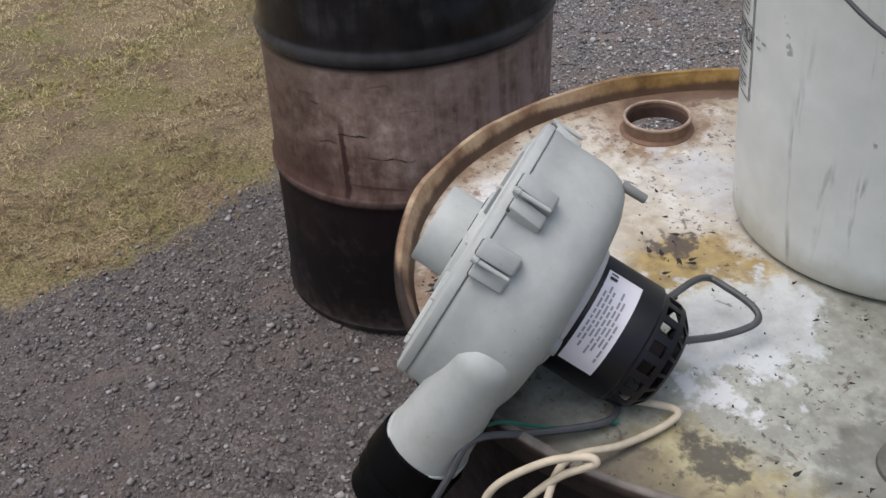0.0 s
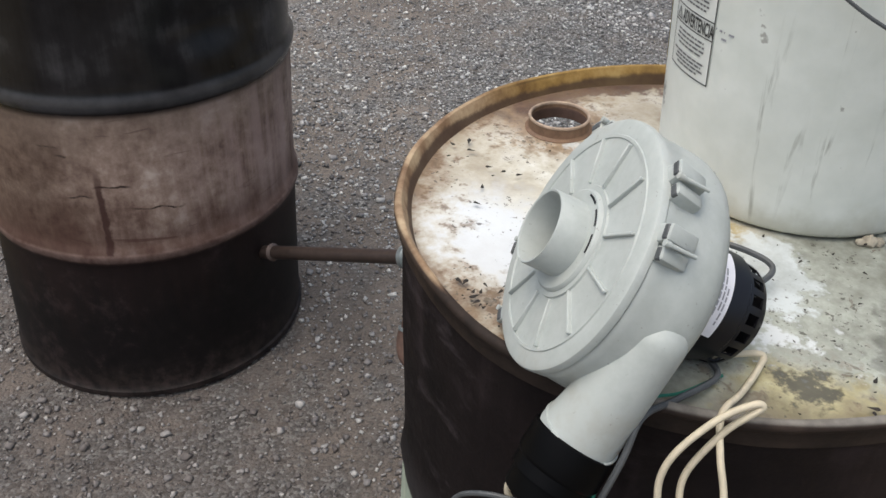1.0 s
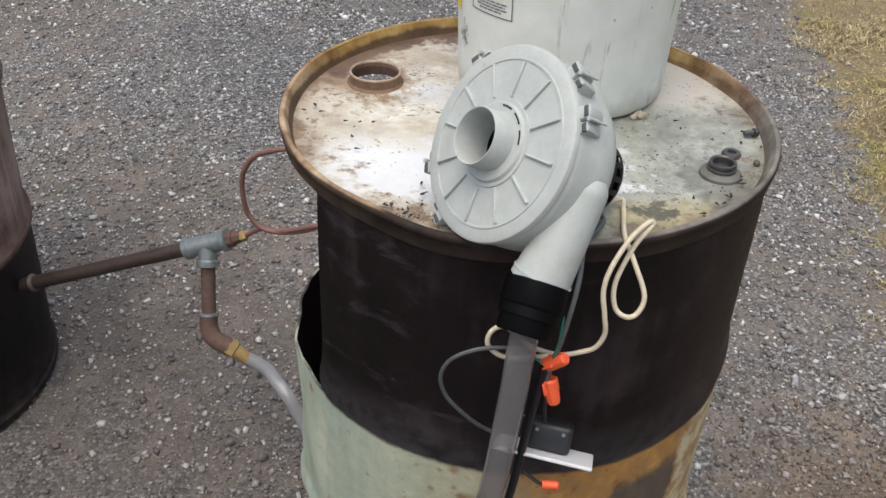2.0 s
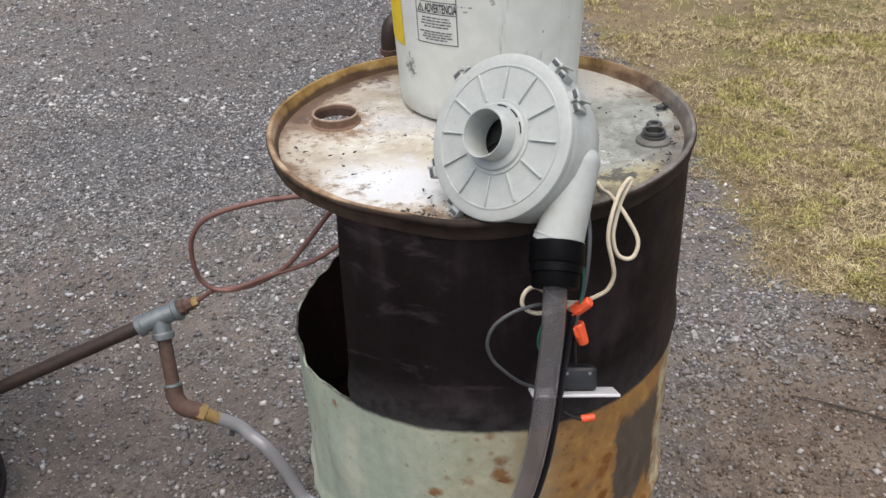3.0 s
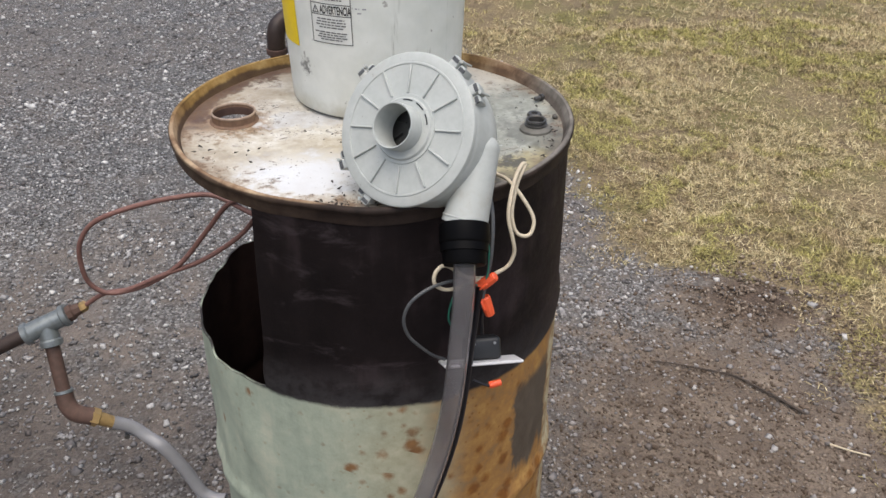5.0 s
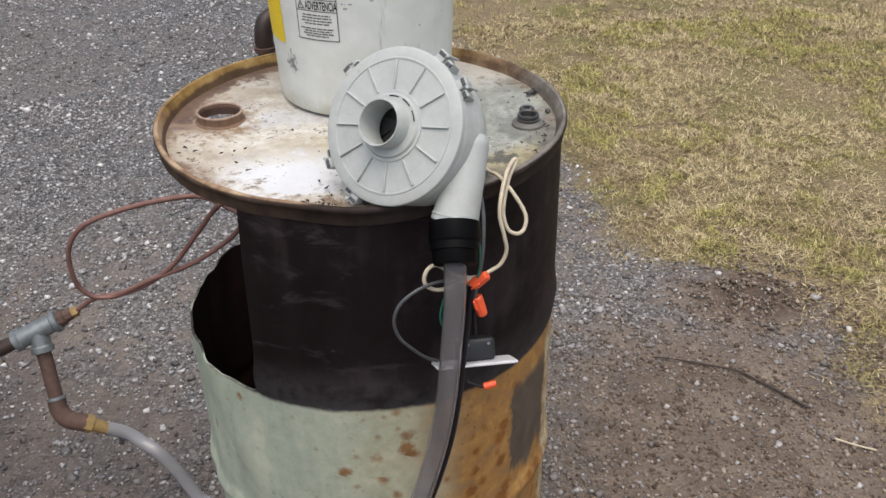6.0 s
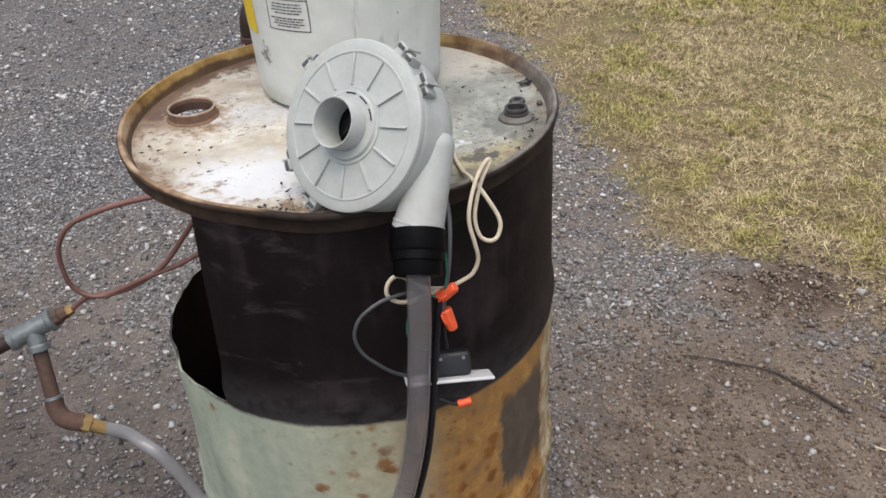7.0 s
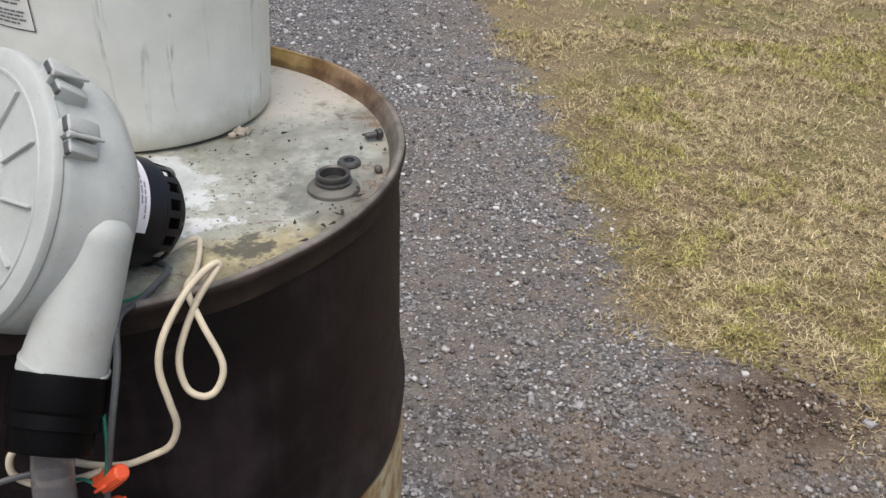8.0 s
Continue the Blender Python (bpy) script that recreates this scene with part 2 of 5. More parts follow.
def make_lid():
    """Lid: old cream paint, rust, white splashes, grey grime."""
    m = Mat("rusty_painted_lid", 0.5, 0, 0.5)
    x, y, z = m.xyz()
    n0, n1, n2, n3 = m.noise(6, 4), m.noise(17, 6, 0.62), m.noise(60, 6, 0.65), m.noise(220, 4)
    w = m.math('MULTIPLY', m.math('SUBTRACT', n1, 0.5), 0.16)
    w2 = m.math('MULTIPLY', m.math('SUBTRACT', n2, 0.5), 0.10)
    ww = m.math('ADD', w, w2)
    paint = m.ramp(m.math('ADD', m.math('MULTIPLY', n1, 0.5), m.math('MULTIPLY', n2, 0.5)),
                   [(0.3, (0.30, 0.25, 0.175)), (0.48, (0.49, 0.455, 0.375)), (0.62, (0.64, 0.63, 0.58))])
    grey = m.ramp(m.math('ADD', m.math('MULTIPLY', n0, 0.4), m.math('MULTIPLY', n2, 0.6)),
                  [(0.34, (0.150, 0.150, 0.125)), (0.48, (0.290, 0.302, 0.262)), (0.64, (0.47, 0.49, 0.44))])
    c = m.mix(m.step(m.math('ADD', x, w), -0.02, 0.10), paint, grey)
    # mustard stain under the bucket's front and along the front edge
    c = m.mix(m.math('MULTIPLY', m.near(x, y, 0.000, -0.058, 0.040, 0.074, ww, 0.85, 1.25), m.step(m.math('ADD', x, w2), -0.050, -0.020, 0.1, 0.85)), c, m.ramp(n2, [(0.3, (0.20, 0.120, 0.022)), (0.6, (0.42, 0.305, 0.085))]))
    c = m.mix(m.math('MULTIPLY', m.near(x, y, 0.195, -0.175, 0.035, 0.085, ww, 1.0, 1.3), 0.8), c, m.ramp(n2, [(0.35, (0.30, 0.24, 0.10)), (0.65, (0.56, 0.50, 0.27))]))
    # rust halo round the large bung and along the back-left edge
    rust = m.ramp(n2, [(0.3, (0.096, 0.044, 0.016)), (0.5, (0.222, 0.122, 0.048)), (0.7, (0.340, 0.222, 0.111))])
    c = m.mix(m.math('MULTIPLY', m.near(x, y, -0.204, 0.03, 0.045, 0.080, ww), 0.75), c, rust)
    r = m.math('SQRT', m.math('ADD', m.math('MULTIPLY', x, x), m.math('MULTIPLY', y, y)))
    edge = m.step(m.math('ADD', r, m.math('MULTIPLY', ww, 1.3)), 0.240, 0.285)
    c = m.mix(m.math('MULTIPLY', edge, m.step(x, 0.0, 0.15, 0.85, 0.35)), c, m.mix(0.5, rust, (0.118, 0.074, 0.044)))
    arc = m.math('MULTIPLY', m.step(m.math('ADD', r, m.math('MULTIPLY', ww, 0.6)), 0.240, 0.254), m.math('MULTIPLY', m.step(m.math('ADD', y, w), -0.01, 0.04), m.step(m.math('ADD', x, w), 0.02, 0.10, 1.0, 0.0)))
    c = m.mix(m.math('MULTIPLY', arc, 0.92), c, m.ramp(n2, [(0.3, (0.050, 0.028, 0.022)), (0.7, (0.13, 0.075, 0.055))]))
    scab = m.math('MULTIPLY', m.step(m.math('ADD', n2, m.math('MULTIPLY', m.math('SUBTRACT', n1, 0.5), 0.8)), 0.56, 0.64), m.step(r, 0.17, 0.26))
    c = m.mix(m.math('MULTIPLY', scab, 0.75), c, m.ramp(n3, [(0.3, (0.075, 0.045, 0.028)), (0.7, (0.20, 0.13, 0.08))]))
    # white powdery splashes
    white = m.math('MULTIPLY', m.near(x, y, -0.11, -0.18, 0.035, 0.105, ww, 0.80, 1.15), m.step(m.math('ADD', r, ww), 0.225, 0.262, 1.0, 0.15))
    c = m.mix(m.math('MULTIPLY', white, 0.82), c, (0.63, 0.66, 0.70))
    c = m.mix(m.math('MULTIPLY', m.near(x, y, 0.082, -0.072, 0.045, 0.066, ww, 1.0, 0.95), 0.9), c, (0.58, 0.62, 0.63))
    c = m.mix(m.near(x, y, 0.145, -0.115, 0.018, 0.034, ww, 0.8, 1.2), c, (0.592, 0.614, 0.622))
    c = m.mix(m.near(x, y, -0.09, 0.03, 0.035, 0.06, ww, 0.6, 1.2), c, (0.533, 0.540, 0.533))
    # dark stains and soot specks
    c = m.mix(m.math('MULTIPLY', m.near(x, y, -0.028, -0.054, 0.009, 0.020, w2, 1.2, 0.75), 0.9), c, (0.07, 0.055, 0.045))
    c = m.mix(m.math('MULTIPLY', m.near(x, y, 0.235, -0.05, 0.030, 0.065, ww), 0.5), c, (0.074, 0.074, 0.067))
    mottle = m.step(m.noise(11, 6, 0.7), 0.34, 0.58, 0.50, 0.0)
    c = m.mix(m.math('MULTIPLY', mottle, m.step(white, 0.2, 0.8, 0.8, 0.2)), c, m.mix(m.step(x, -0.05, 0.1), (0.20, 0.135, 0.075), (0.12, 0.118, 0.09)))
    lip = m.math('MULTIPLY', m.math('MULTIPLY', m.step(m.math('ADD', r, ww), 0.232, 0.262), m.step(y, -0.12, -0.05, 1.0, 0.0)), m.step(m.math('ADD', x, w), -0.02, 0.06))
    c = m.mix(m.math('MULTIPLY', lip, 0.5), c, m.ramp(n2, [(0.3, (0.060, 0.045, 0.032)), (0.7, (0.17, 0.14, 0.10))]))
    c = m.mix(m.math('MULTIPLY', m.near(x, y, 0.155, 0.165, 0.045, 0.11, ww), 0.75), c, (0.56, 0.52, 0.44))
    c = m.mix(m.math('MULTIPLY', m.near(x, y, 0.175, -0.157, 0.010, 0.026, w2), 0.85), c, (0.06, 0.058, 0.052))
    speck = m.step(m.math('ADD', n3, m.math('MULTIPLY', m.math('SUBTRACT', n1, 0.5), 0.5)), 0.64, 0.70)
    c = m.mix(m.math('MULTIPLY', speck, 0.8), c, (0.055, 0.05, 0.04))
    flake = m.step(m.noise(34, 5, 0.7, None, 0.8), 0.64, 0.69)
    c = m.mix(m.math('MULTIPLY', flake, m.step(white, 0.2, 0.8, 0.75, 0.15)), c, (0.111, 0.089, 0.063))
    m.color(c)
    m.rough(m.step(n2, 0.3, 0.7, 0.32, 0.62))
    m.bump(m.math('ADD', n2, m.math('MULTIPLY', n1, 0.8)), 0.35, 0.002)
    return m.m


def make_chime():
    m = Mat("rusted_rim_steel", 0.7, 0.0, 0.22)
    x, y, z = m.xyz()
    n1, n2 = m.noise(22, 6, 0.65), m.noise(140, 4)
    rust = m.ramp(n1, [(0.28, (0.085, 0.048, 0.029)), (0.46, (0.22, 0.14, 0.085)), (0.68, (0.42, 0.32, 0.21))])
    ochre = m.ramp(n1, [(0.28, (0.11, 0.058, 0.018)), (0.5, (0.28, 0.178, 0.060)), (0.7, (0.44, 0.31, 0.13))])
    grey = m.ramp(n1, [(0.3, (0.070, 0.063, 0.056)), (0.7, (0.25, 0.23, 0.205))])
    c = m.mix(m.step(m.math('SUBTRACT', y, m.math('MULTIPLY', x, 0.4)), 0.08, 0.20), rust, ochre)
    c = m.mix(m.step(m.math('SUBTRACT', x, m.math('MULTIPLY', y, 0.7)), 0.10, 0.24), c, grey)
    r = m.math('SQRT', m.math('ADD', m.math('MULTIPLY', x, x), m.math('MULTIPLY', y, y)))
    scorched = m.math('MULTIPLY', m.step(z, 0.8822, 0.8846, 1.0, 0.0), m.step(r, 0.284, 0.286))
    front = m.step(m.math('ADD', x, m.math('MULTIPLY', y, -0.6)), -0.10, 0.06, 0.80, 0.97)
    scorched = m.math('MULTIPLY', scorched, front)
    c = m.mix(scorched, c, m.ramp(n1, [(0.3, (0.012, 0.0085, 0.0075)), (0.7, (0.042, 0.027, 0.021))]))
    foot = m.math('MULTIPLY', m.step(m.math('ADD', r, m.math('MULTIPLY', m.math('SUBTRACT', n1, 0.5), 0.004)), 0.2795, 0.2815, 1.0, 0.0), m.step(x, 0.05, 0.2, 0.85, 0.4))
    c = m.mix(foot, c, (0.055, 0.035, 0.027))
    m.color(c)
    m.bump(m.math('ADD', n1, n2), 0.4, 0.001)
    return m.m


def make_bucket():
    m = Mat("grimy_white_plastic", 0.45, 0, 0.45)
    x, y, z = m.xyz()
    n2, n3 = m.noise(30, 5), m.noise(190, 3)
    streak = m.noise(70, 4, 0.6, m.scaled((1.0, 1.0, 0.05)), 0.8)
    az = m.math('ARCTAN2', x, m.math('MULTIPLY', y, -1.0))
    zone = m.step(az, -0.15, 0.25)
    s = m.math('MULTIPLY', m.step(streak, 0.57, 0.68), m.math('MULTIPLY', zone, m.step(m.noise(13, 4), 0.42, 0.6, 0.05, 0.75)))
    c = m.ramp(n2, [(0.3, (0.625, 0.652, 0.612)), (0.7, (0.720, 0.742, 0.706))])
    c = m.mix(s, c, (0.24, 0.25, 0.215))
    foot = m.math('MULTIPLY', m.step(m.math('ADD', z, m.math('MULTIPLY', m.math('SUBTRACT', n2, 0.5), 0.05)), 0.0, 0.035, 1.0, 0.0), 0.5)
    c = m.mix(foot, c, (0.40, 0.37, 0.27))
    c = m.mix(m.math('MULTIPLY', m.step(m.noise(60, 4), 0.68, 0.73), 0.6), c, (0.16, 0.15, 0.13))
    scuff = m.near(az, z, -0.925, 0.071, 0.004, 0.014, m.math('MULTIPLY', m.math('SUBTRACT', m.noise(150, 5, 0.7), 0.5), 0.05), 0.13, 1.0)
    c = m.mix(m.math('MULTIPLY', scuff, 0.8), c, (0.10, 0.10, 0.10))
    m.color(c)
    m.bump(n3, 0.1, 0.0005)
    return m.m


def make_plastic():
    """Sun-dulled grey plastic with brown handling marks and dust."""
    m = Mat("light_grey_plastic", 0.55, 0, 0.4)
    n1, n2, n3 = m.noise(14, 5, 0.6), m.noise(70, 5, 0.65), m.noise(260, 3)
    c = m.ramp(m.math('ADD', m.math('MULTIPLY', n1, 0.5), m.math('MULTIPLY', n2, 0.5)), [(0.32, (0.358, 0.382, 0.368)), (0.66, (0.466, 0.494, 0.480))])
    dirt = m.math('MULTIPLY', m.step(m.math('ADD', m.math('MULTIPLY', n1, 0.7), m.math('MULTIPLY', n2, 0.3)), 0.52, 0.66), 0.42)
    c = m.mix(dirt, c, (0.27, 0.25, 0.21))
    c = m.mix(m.math('MULTIPLY', m.step(n3, 0.68, 0.74), 0.4), c, (0.16, 0.14, 0.12))
    m.color(c)
    m.rough(m.step(n1, 0.3, 0.7, 0.45, 0.68))
    m.bump(n3, 0.12, 0.0006)
    return m.m


def make_second():
    m = Mat("heat_stained_drum_steel", 0.45, 0.0, 0.22)
    x, y, z = m.xyz()
    az = m.math('ARCTAN2', x, m.math('MULTIPLY', y, -1.0))
    n1, n2, n3 = m.noise(9, 5), m.noise(40, 6, 0.65), m.noise(180, 3)
    streak = m.noise(24, 5, 0.6, m.scaled((1.0, 1.0, 0.08)))
    scuff = m.noise(24, 5, 0.6, m.scaled((0.25, 0.25, 1.6)))
    grime = m.math('ADD', m.math('MULTIPLY', n2, 0.42), m.math('ADD', m.math('MULTIPLY', n1, 0.36), m.math('MULTIPLY', streak, 0.22)))
    band = m.ramp(grime, [(0.36, (0.074, 0.042, 0.034)), (0.45, (0.180, 0.120, 0.097)), (0.54, (0.295, 0.215, 0.178)), (0.64, (0.46, 0.37, 0.325))])
    scratch = m.step(m.noise(30, 3, 0.5, m.scaled((0.22, 0.22, 2.2)), 0.6), 0.66, 0.70)
    band = m.mix(m.math('MULTIPLY', scratch, 0.7), band, (0.09, 0.048, 0.040))
    # band gets darker towards its left side, with an uneven edge
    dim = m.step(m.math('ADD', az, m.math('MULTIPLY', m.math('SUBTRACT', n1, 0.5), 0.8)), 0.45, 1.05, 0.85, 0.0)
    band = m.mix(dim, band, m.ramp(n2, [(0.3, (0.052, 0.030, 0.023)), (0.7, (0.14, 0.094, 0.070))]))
    pink = m.math('MULTIPLY', m.step(az, 1.2, 1.7), m.step(streak, 0.40, 0.62))
    band = m.mix(m.math('MULTIPLY', pink, 0.7), band, (0.34, 0.245, 0.225))
    wander = m.math('MULTIPLY', m.math('SUBTRACT', n1, 0.5), 0.05)
    for lz, la, lw in ((0.474, 0.95, 0.14), (0.452, 0.74, 0.10), (0.545, 0.58, 0.09), (0.530, 0.66, 0.05), (0.425, 1.20, 0.20)):
        dz = m.math('ABSOLUTE', m.math('ADD', m.math('SUBTRACT', z, lz), wander))
        score = m.math('MULTIPLY', m.step(dz, 0.0008, 0.0030, 1.0, 0.0), m.step(m.math('ABSOLUTE', m.math('SUBTRACT', az, la)), lw * 0.5, lw, 1.0, 0.0))
        band = m.mix(m.math('MULTIPLY', score, m.step(n2, 0.35, 0.55, 0.3, 0.95)), band, (0.018, 0.010, 0.008))
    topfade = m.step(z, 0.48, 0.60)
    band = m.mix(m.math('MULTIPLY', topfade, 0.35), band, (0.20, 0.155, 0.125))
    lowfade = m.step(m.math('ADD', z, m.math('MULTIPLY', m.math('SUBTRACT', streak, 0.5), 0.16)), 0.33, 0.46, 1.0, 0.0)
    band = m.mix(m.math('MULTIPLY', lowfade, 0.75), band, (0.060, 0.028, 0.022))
    daz = m.math('ABSOLUTE', m.math('ADD', m.math('SUBTRACT', az, 0.87), m.math('MULTIPLY', m.math('SUBTRACT', n2, 0.5), 0.06)))
    drip = m.math('MULTIPLY', m.step(daz, 0.012, 0.030, 1.0, 0.0), m.step(z, 0.46, 0.52, 1.0, 0.0))
    band = m.mix(m.math('MULTIPLY', drip, 0.9), band, (0.045, 0.020, 0.017))
    black = m.ramp(m.math('ADD', m.math('MULTIPLY', n1, 0.5), m.math('MULTIPLY', n2, 0.5)), [(0.38, (0.0025, 0.0018, 0.0019)), (0.54, (0.0062, 0.0042, 0.0045)), (0.68, (0.030, 0.020, 0.020))])
    ridge = m.step(m.math('ABSOLUTE', m.math('SUBTRACT', z, 0.327)), 0.007, 0.012, 1.0, 0.0)
    band = m.mix(m.math('MULTIPLY', ridge, 0.75), band, m.ramp(n2, [(0.3, (0.10, 0.055, 0.046)), (0.7, (0.27, 0.19, 0.165))]))
    wob = m.math('MULTIPLY', m.math('SUBTRACT', n2, 0.5), 0.008)
    zz = m.math('ADD', z, wob)
    mid = m.math('MULTIPLY', m.step(zz, 0.310, 0.325), m.step(zz, 0.596, 0.612, 1.0, 0.0))
    # lighter black above the hoop: the top's soft sheen is partly in this colour
    black = m.mix(m.step(z, 0.60, 0.64), black, m.ramp(m.math('ADD', m.math('MULTIPLY', n1, 0.6), m.math('MULTIPLY', streak, 0.4)), [(0.40, (0.007, 0.0065, 0.007)), (0.55, (0.016, 0.015, 0.016)), (0.68, (0.050, 0.048, 0.050))]))
    c = m.mix(mid, black, band)
    seep = m.math('MULTIPLY', m.step(m.math('ADD', z, m.math('MULTIPLY', m.math('SUBTRACT', streak, 0.5), 0.35)), 0.16, 0.33), m.step(z, 0.33, 0.34, 1.0, 0.0))
    c = m.mix(m.math('MULTIPLY', seep, 0.4), c, (0.022, 0.0105, 0.0095))
    dust = m.math('MULTIPLY', m.step(m.math('ADD', z, m.math('MULTIPLY', m.math('SUBTRACT', n1, 0.5), 0.12)), 0.02, 0.10, 1.0, 0.0), m.step(n2, 0.35, 0.6, 0.2, 0.9))
    c = m.mix(m.math('MULTIPLY', dust, 0.35), c, (0.060, 0.044, 0.038))
    # upper hoop: worn ridge, with its bluish-grey highlight painted into the colour
    worn = m.math('MULTIPLY', m.step(m.math('ABSOLUTE', m.math('SUBTRACT', z, 0.627)), 0.007, 0.019, 1.0, 0.0), m.step(n1, 0.35, 0.6, 0.45, 1.0))
    c = m.mix(m.math('MULTIPLY', worn, 0.8), c, (0.062, 0.061, 0.065))
    m.color(c)
    m.rough(m.mix(mid, m.step(z, 0.30, 0.62, 0.62, 0.22), (0.62, 0.62, 0.62)))
    m.bump(m.math('ADD', n3, n2), 0.25, 0.001)
    return m.m


GROUND, PEBBLE, GRASS = make_ground(), make_pebble(), make_grass()
SHELL, LID, CHIME, BUCKET, SECOND = make_shell(), make_lid(), make_chime(), make_bucket(), make_second()
SOOT = simple("soot", (0.060, 0.034, 0.029), 0.9, 0, 0.4, 40, 0.2, 0.2)
GREYPLASTIC = make_plastic()
IMPELLER = simple("dusty_dark_impeller", (0.085, 0.085, 0.080), 0.6, 0, 0.3, 70, 0.1)
# darker copy of the blower's grey plastic, with shade mixed into the colour
PLASTICIN = simple("shaded_grey_plastic", (0.24, 0.25, 0.24), 0.6, 0, 0.12, 70, 0.08)
BLACKPAINT = simple("black_enamel", (0.008, 0.008, 0.011), 0.36, 0, 0.3, 80, 0.1, 0.4)
CASEBLACK = simple("scuffed_black_plastic", (0.020, 0.021, 0.023), 0.38, 0, 0.4, 60, 0.1, 0.4)
RUBBER = simple("black_rubber", (0.0035, 0.0035, 0.004), 0.42, 0, 0.3, 60, 0.12, 0.06)
STEELGREY = simple("dull_steel", (0.30, 0.30, 0.30), 0.4, 0.8, 0.3, 120, 0.2)
GALV = simple("galvanised_iron", (0.235, 0.262, 0.270), 0.42, 0.5, 0.4, 90, 0.35)
RUSTPIPE = simple("rusty_iron_pipe", (0.105, 0.062, 0.048), 0.75, 0.1, 0.5, 90, 0.5)
DARKPIPE = simple("dark_oily_iron_pipe", (0.045, 0.030, 0.025), 0.5, 0.2, 0.5, 90, 0.4)
RUSTCOLLAR = simple("dark_rust_collar", (0.21, 0.125, 0.078), 0.7, 0.0, 0.5, 120, 0.4)
RUSTRING = simple("rust_brown_ring_steel", (0.44, 0.33, 0.25), 0.6, 0.1, 0.5, 120, 0.4)
GRIMESTEEL = simple("grimy_grey_steel", (0.105, 0.10, 0.09), 0.55, 0.3, 0.4, 120, 0.4)
DARKSTEEL = simple("dark_greasy_steel", (0.085, 0.083, 0.080), 0.42, 0.3, 0.4, 120, 0.4)
FLANGE = simple("dusty_grey_flange", (0.135, 0.132, 0.118), 0.65, 0.1, 0.4, 90, 0.4)
BRASS = simple("tarnished_brass", (0.38, 0.255, 0.105), 0.42, 0.5, 0.4, 90, 0.2)
COPPER = simple("oxidised_copper_tube", (0.215, 0.110, 0.092), 0.6, 0.2, 0.35, 60, 0.2)
CORD = simple("soiled_cream_cord", (0.60, 0.53, 0.40), 0.7, 0, 0.25, 120, 0.3)
GREYWIRE = simple("grey_wire_insulation", (0.075, 0.08, 0.085), 0.5, 0, 0.3, 120, 0.2)
GREENWIRE = simple("green_wire_insulation", (0.020, 0.16, 0.11), 0.5, 0, 0.3, 120, 0.2)
ORANGE = simple("orange_connector_plastic", (0.78, 0.105, 0.035), 0.42, 0, 0.2, 120, 0.15)
WHITEPLATE = simple("white_painted_plate", (0.62, 0.62, 0.63), 0.45, 0, 0.12, 80, 0.1)
PAPER = simple("white_label_paper", (0.80, 0.79, 0.84), 0.4, 0, 0.06, 60, 0.03)
FILM = simple("printed_white_film", (0.71, 0.725, 0.695), 0.45, 0, 0.06, 60, 0.03)
INK = simple("black_print", (0.025, 0.025, 0.027), 0.55, 0, 0.2, 90, 0.0)
GREYINK = simple("worn_grey_print", (0.13, 0.13, 0.135), 0.55, 0, 0.4, 300, 0.0)
FADEDINK = simple("faded_grey_print", (0.30, 0.30, 0.33), 0.55, 0, 0.2, 90, 0.0)
YELLOW = simple("yellow_printed_film", (0.83, 0.60, 0.012), 0.4, 0, 0.10, 60, 0.05)
TWIG = simple("weathered_twig_bark", (0.060, 0.046, 0.036), 0.85, 0, 0.4, 150, 0.5)
STRAW = simple("pale_straw", (0.52, 0.45, 0.32), 0.75, 0, 0.2, 150, 0.2)
DEBRIS = simple("charred_leaf_litter", (0.028, 0.023, 0.020), 0.9, 0, 0.4, 150, 0.4)
CLOD = make_clod()
DRYMUD = simple("pale_dried_mud", (0.40, 0.36, 0.29), 0.9, 0, 0.4, 150, 0.5, 0.1)
WELD = simple("weld_slag", (0.10, 0.072, 0.064), 0.6, 0.3, 0.4, 200, 0.6)


def make_clear():
    m = Mat("cloudy_clear_hose", 0.10, 0, 0.5)
    m.color(m.ramp(m.noise(30, 4, 0.5, m.scaled((1, 1, 0.25))), [(0.3, (0.50, 0.48, 0.49)), (0.7, (0.72, 0.70, 0.71))]))
    m.b.inputs["Transmission Weight"].default_value = 0.88
    m.b.inputs["IOR"].default_value = 1.2
    return m.m


CLEAR = make_clear()
MILKY = simple("milky_hose_plastic", (0.55, 0.55, 0.57), 0.18, 0, 0.12, 40, 0.05)
MILKY.node_tree.nodes["Principled BSDF"].inputs["Transmission Weight"].default_value = 0.6

# ---------------- mesh helpers ----------------
ORIGIN = {}


def thing(name, at, label, category, group="", kind=""):
    ob = new(name)
    ob.location = at
    ob.empty_display_size = 0.05
    ORIGIN[ob.name] = Vector(at)
    return tagged(ob, label, category, group, kind)


def link_mesh(name, bm, mats, smooth=40):
    me = bpy.data.meshes.new(name)
    bmesh.ops.recalc_face_normals(bm, faces=bm.faces)
    bm.to_mesh(me)
    bm.free()
    for mt in (mats if isinstance(mats, (list, tuple)) else [mats]):
        me.materials.append(mt)
    if smooth:
        me.polygons.foreach_set("use_smooth", [True] * len(me.polygons))
        me.set_sharp_from_angle(angle=radians(smooth))
    return new(name, me)


def part(name, bm, material, parent, label="", smooth=40):
    """One mesh, built in world coordinates, under a thing or a part."""
    o = ORIGIN[parent.name]
    bmesh.ops.translate(bm, verts=bm.verts, vec=-o)
    ob = link_mesh(name, bm, material, smooth)
    ob.parent = parent
    ORIGIN[ob.name] = o
    return tagged(ob, label)


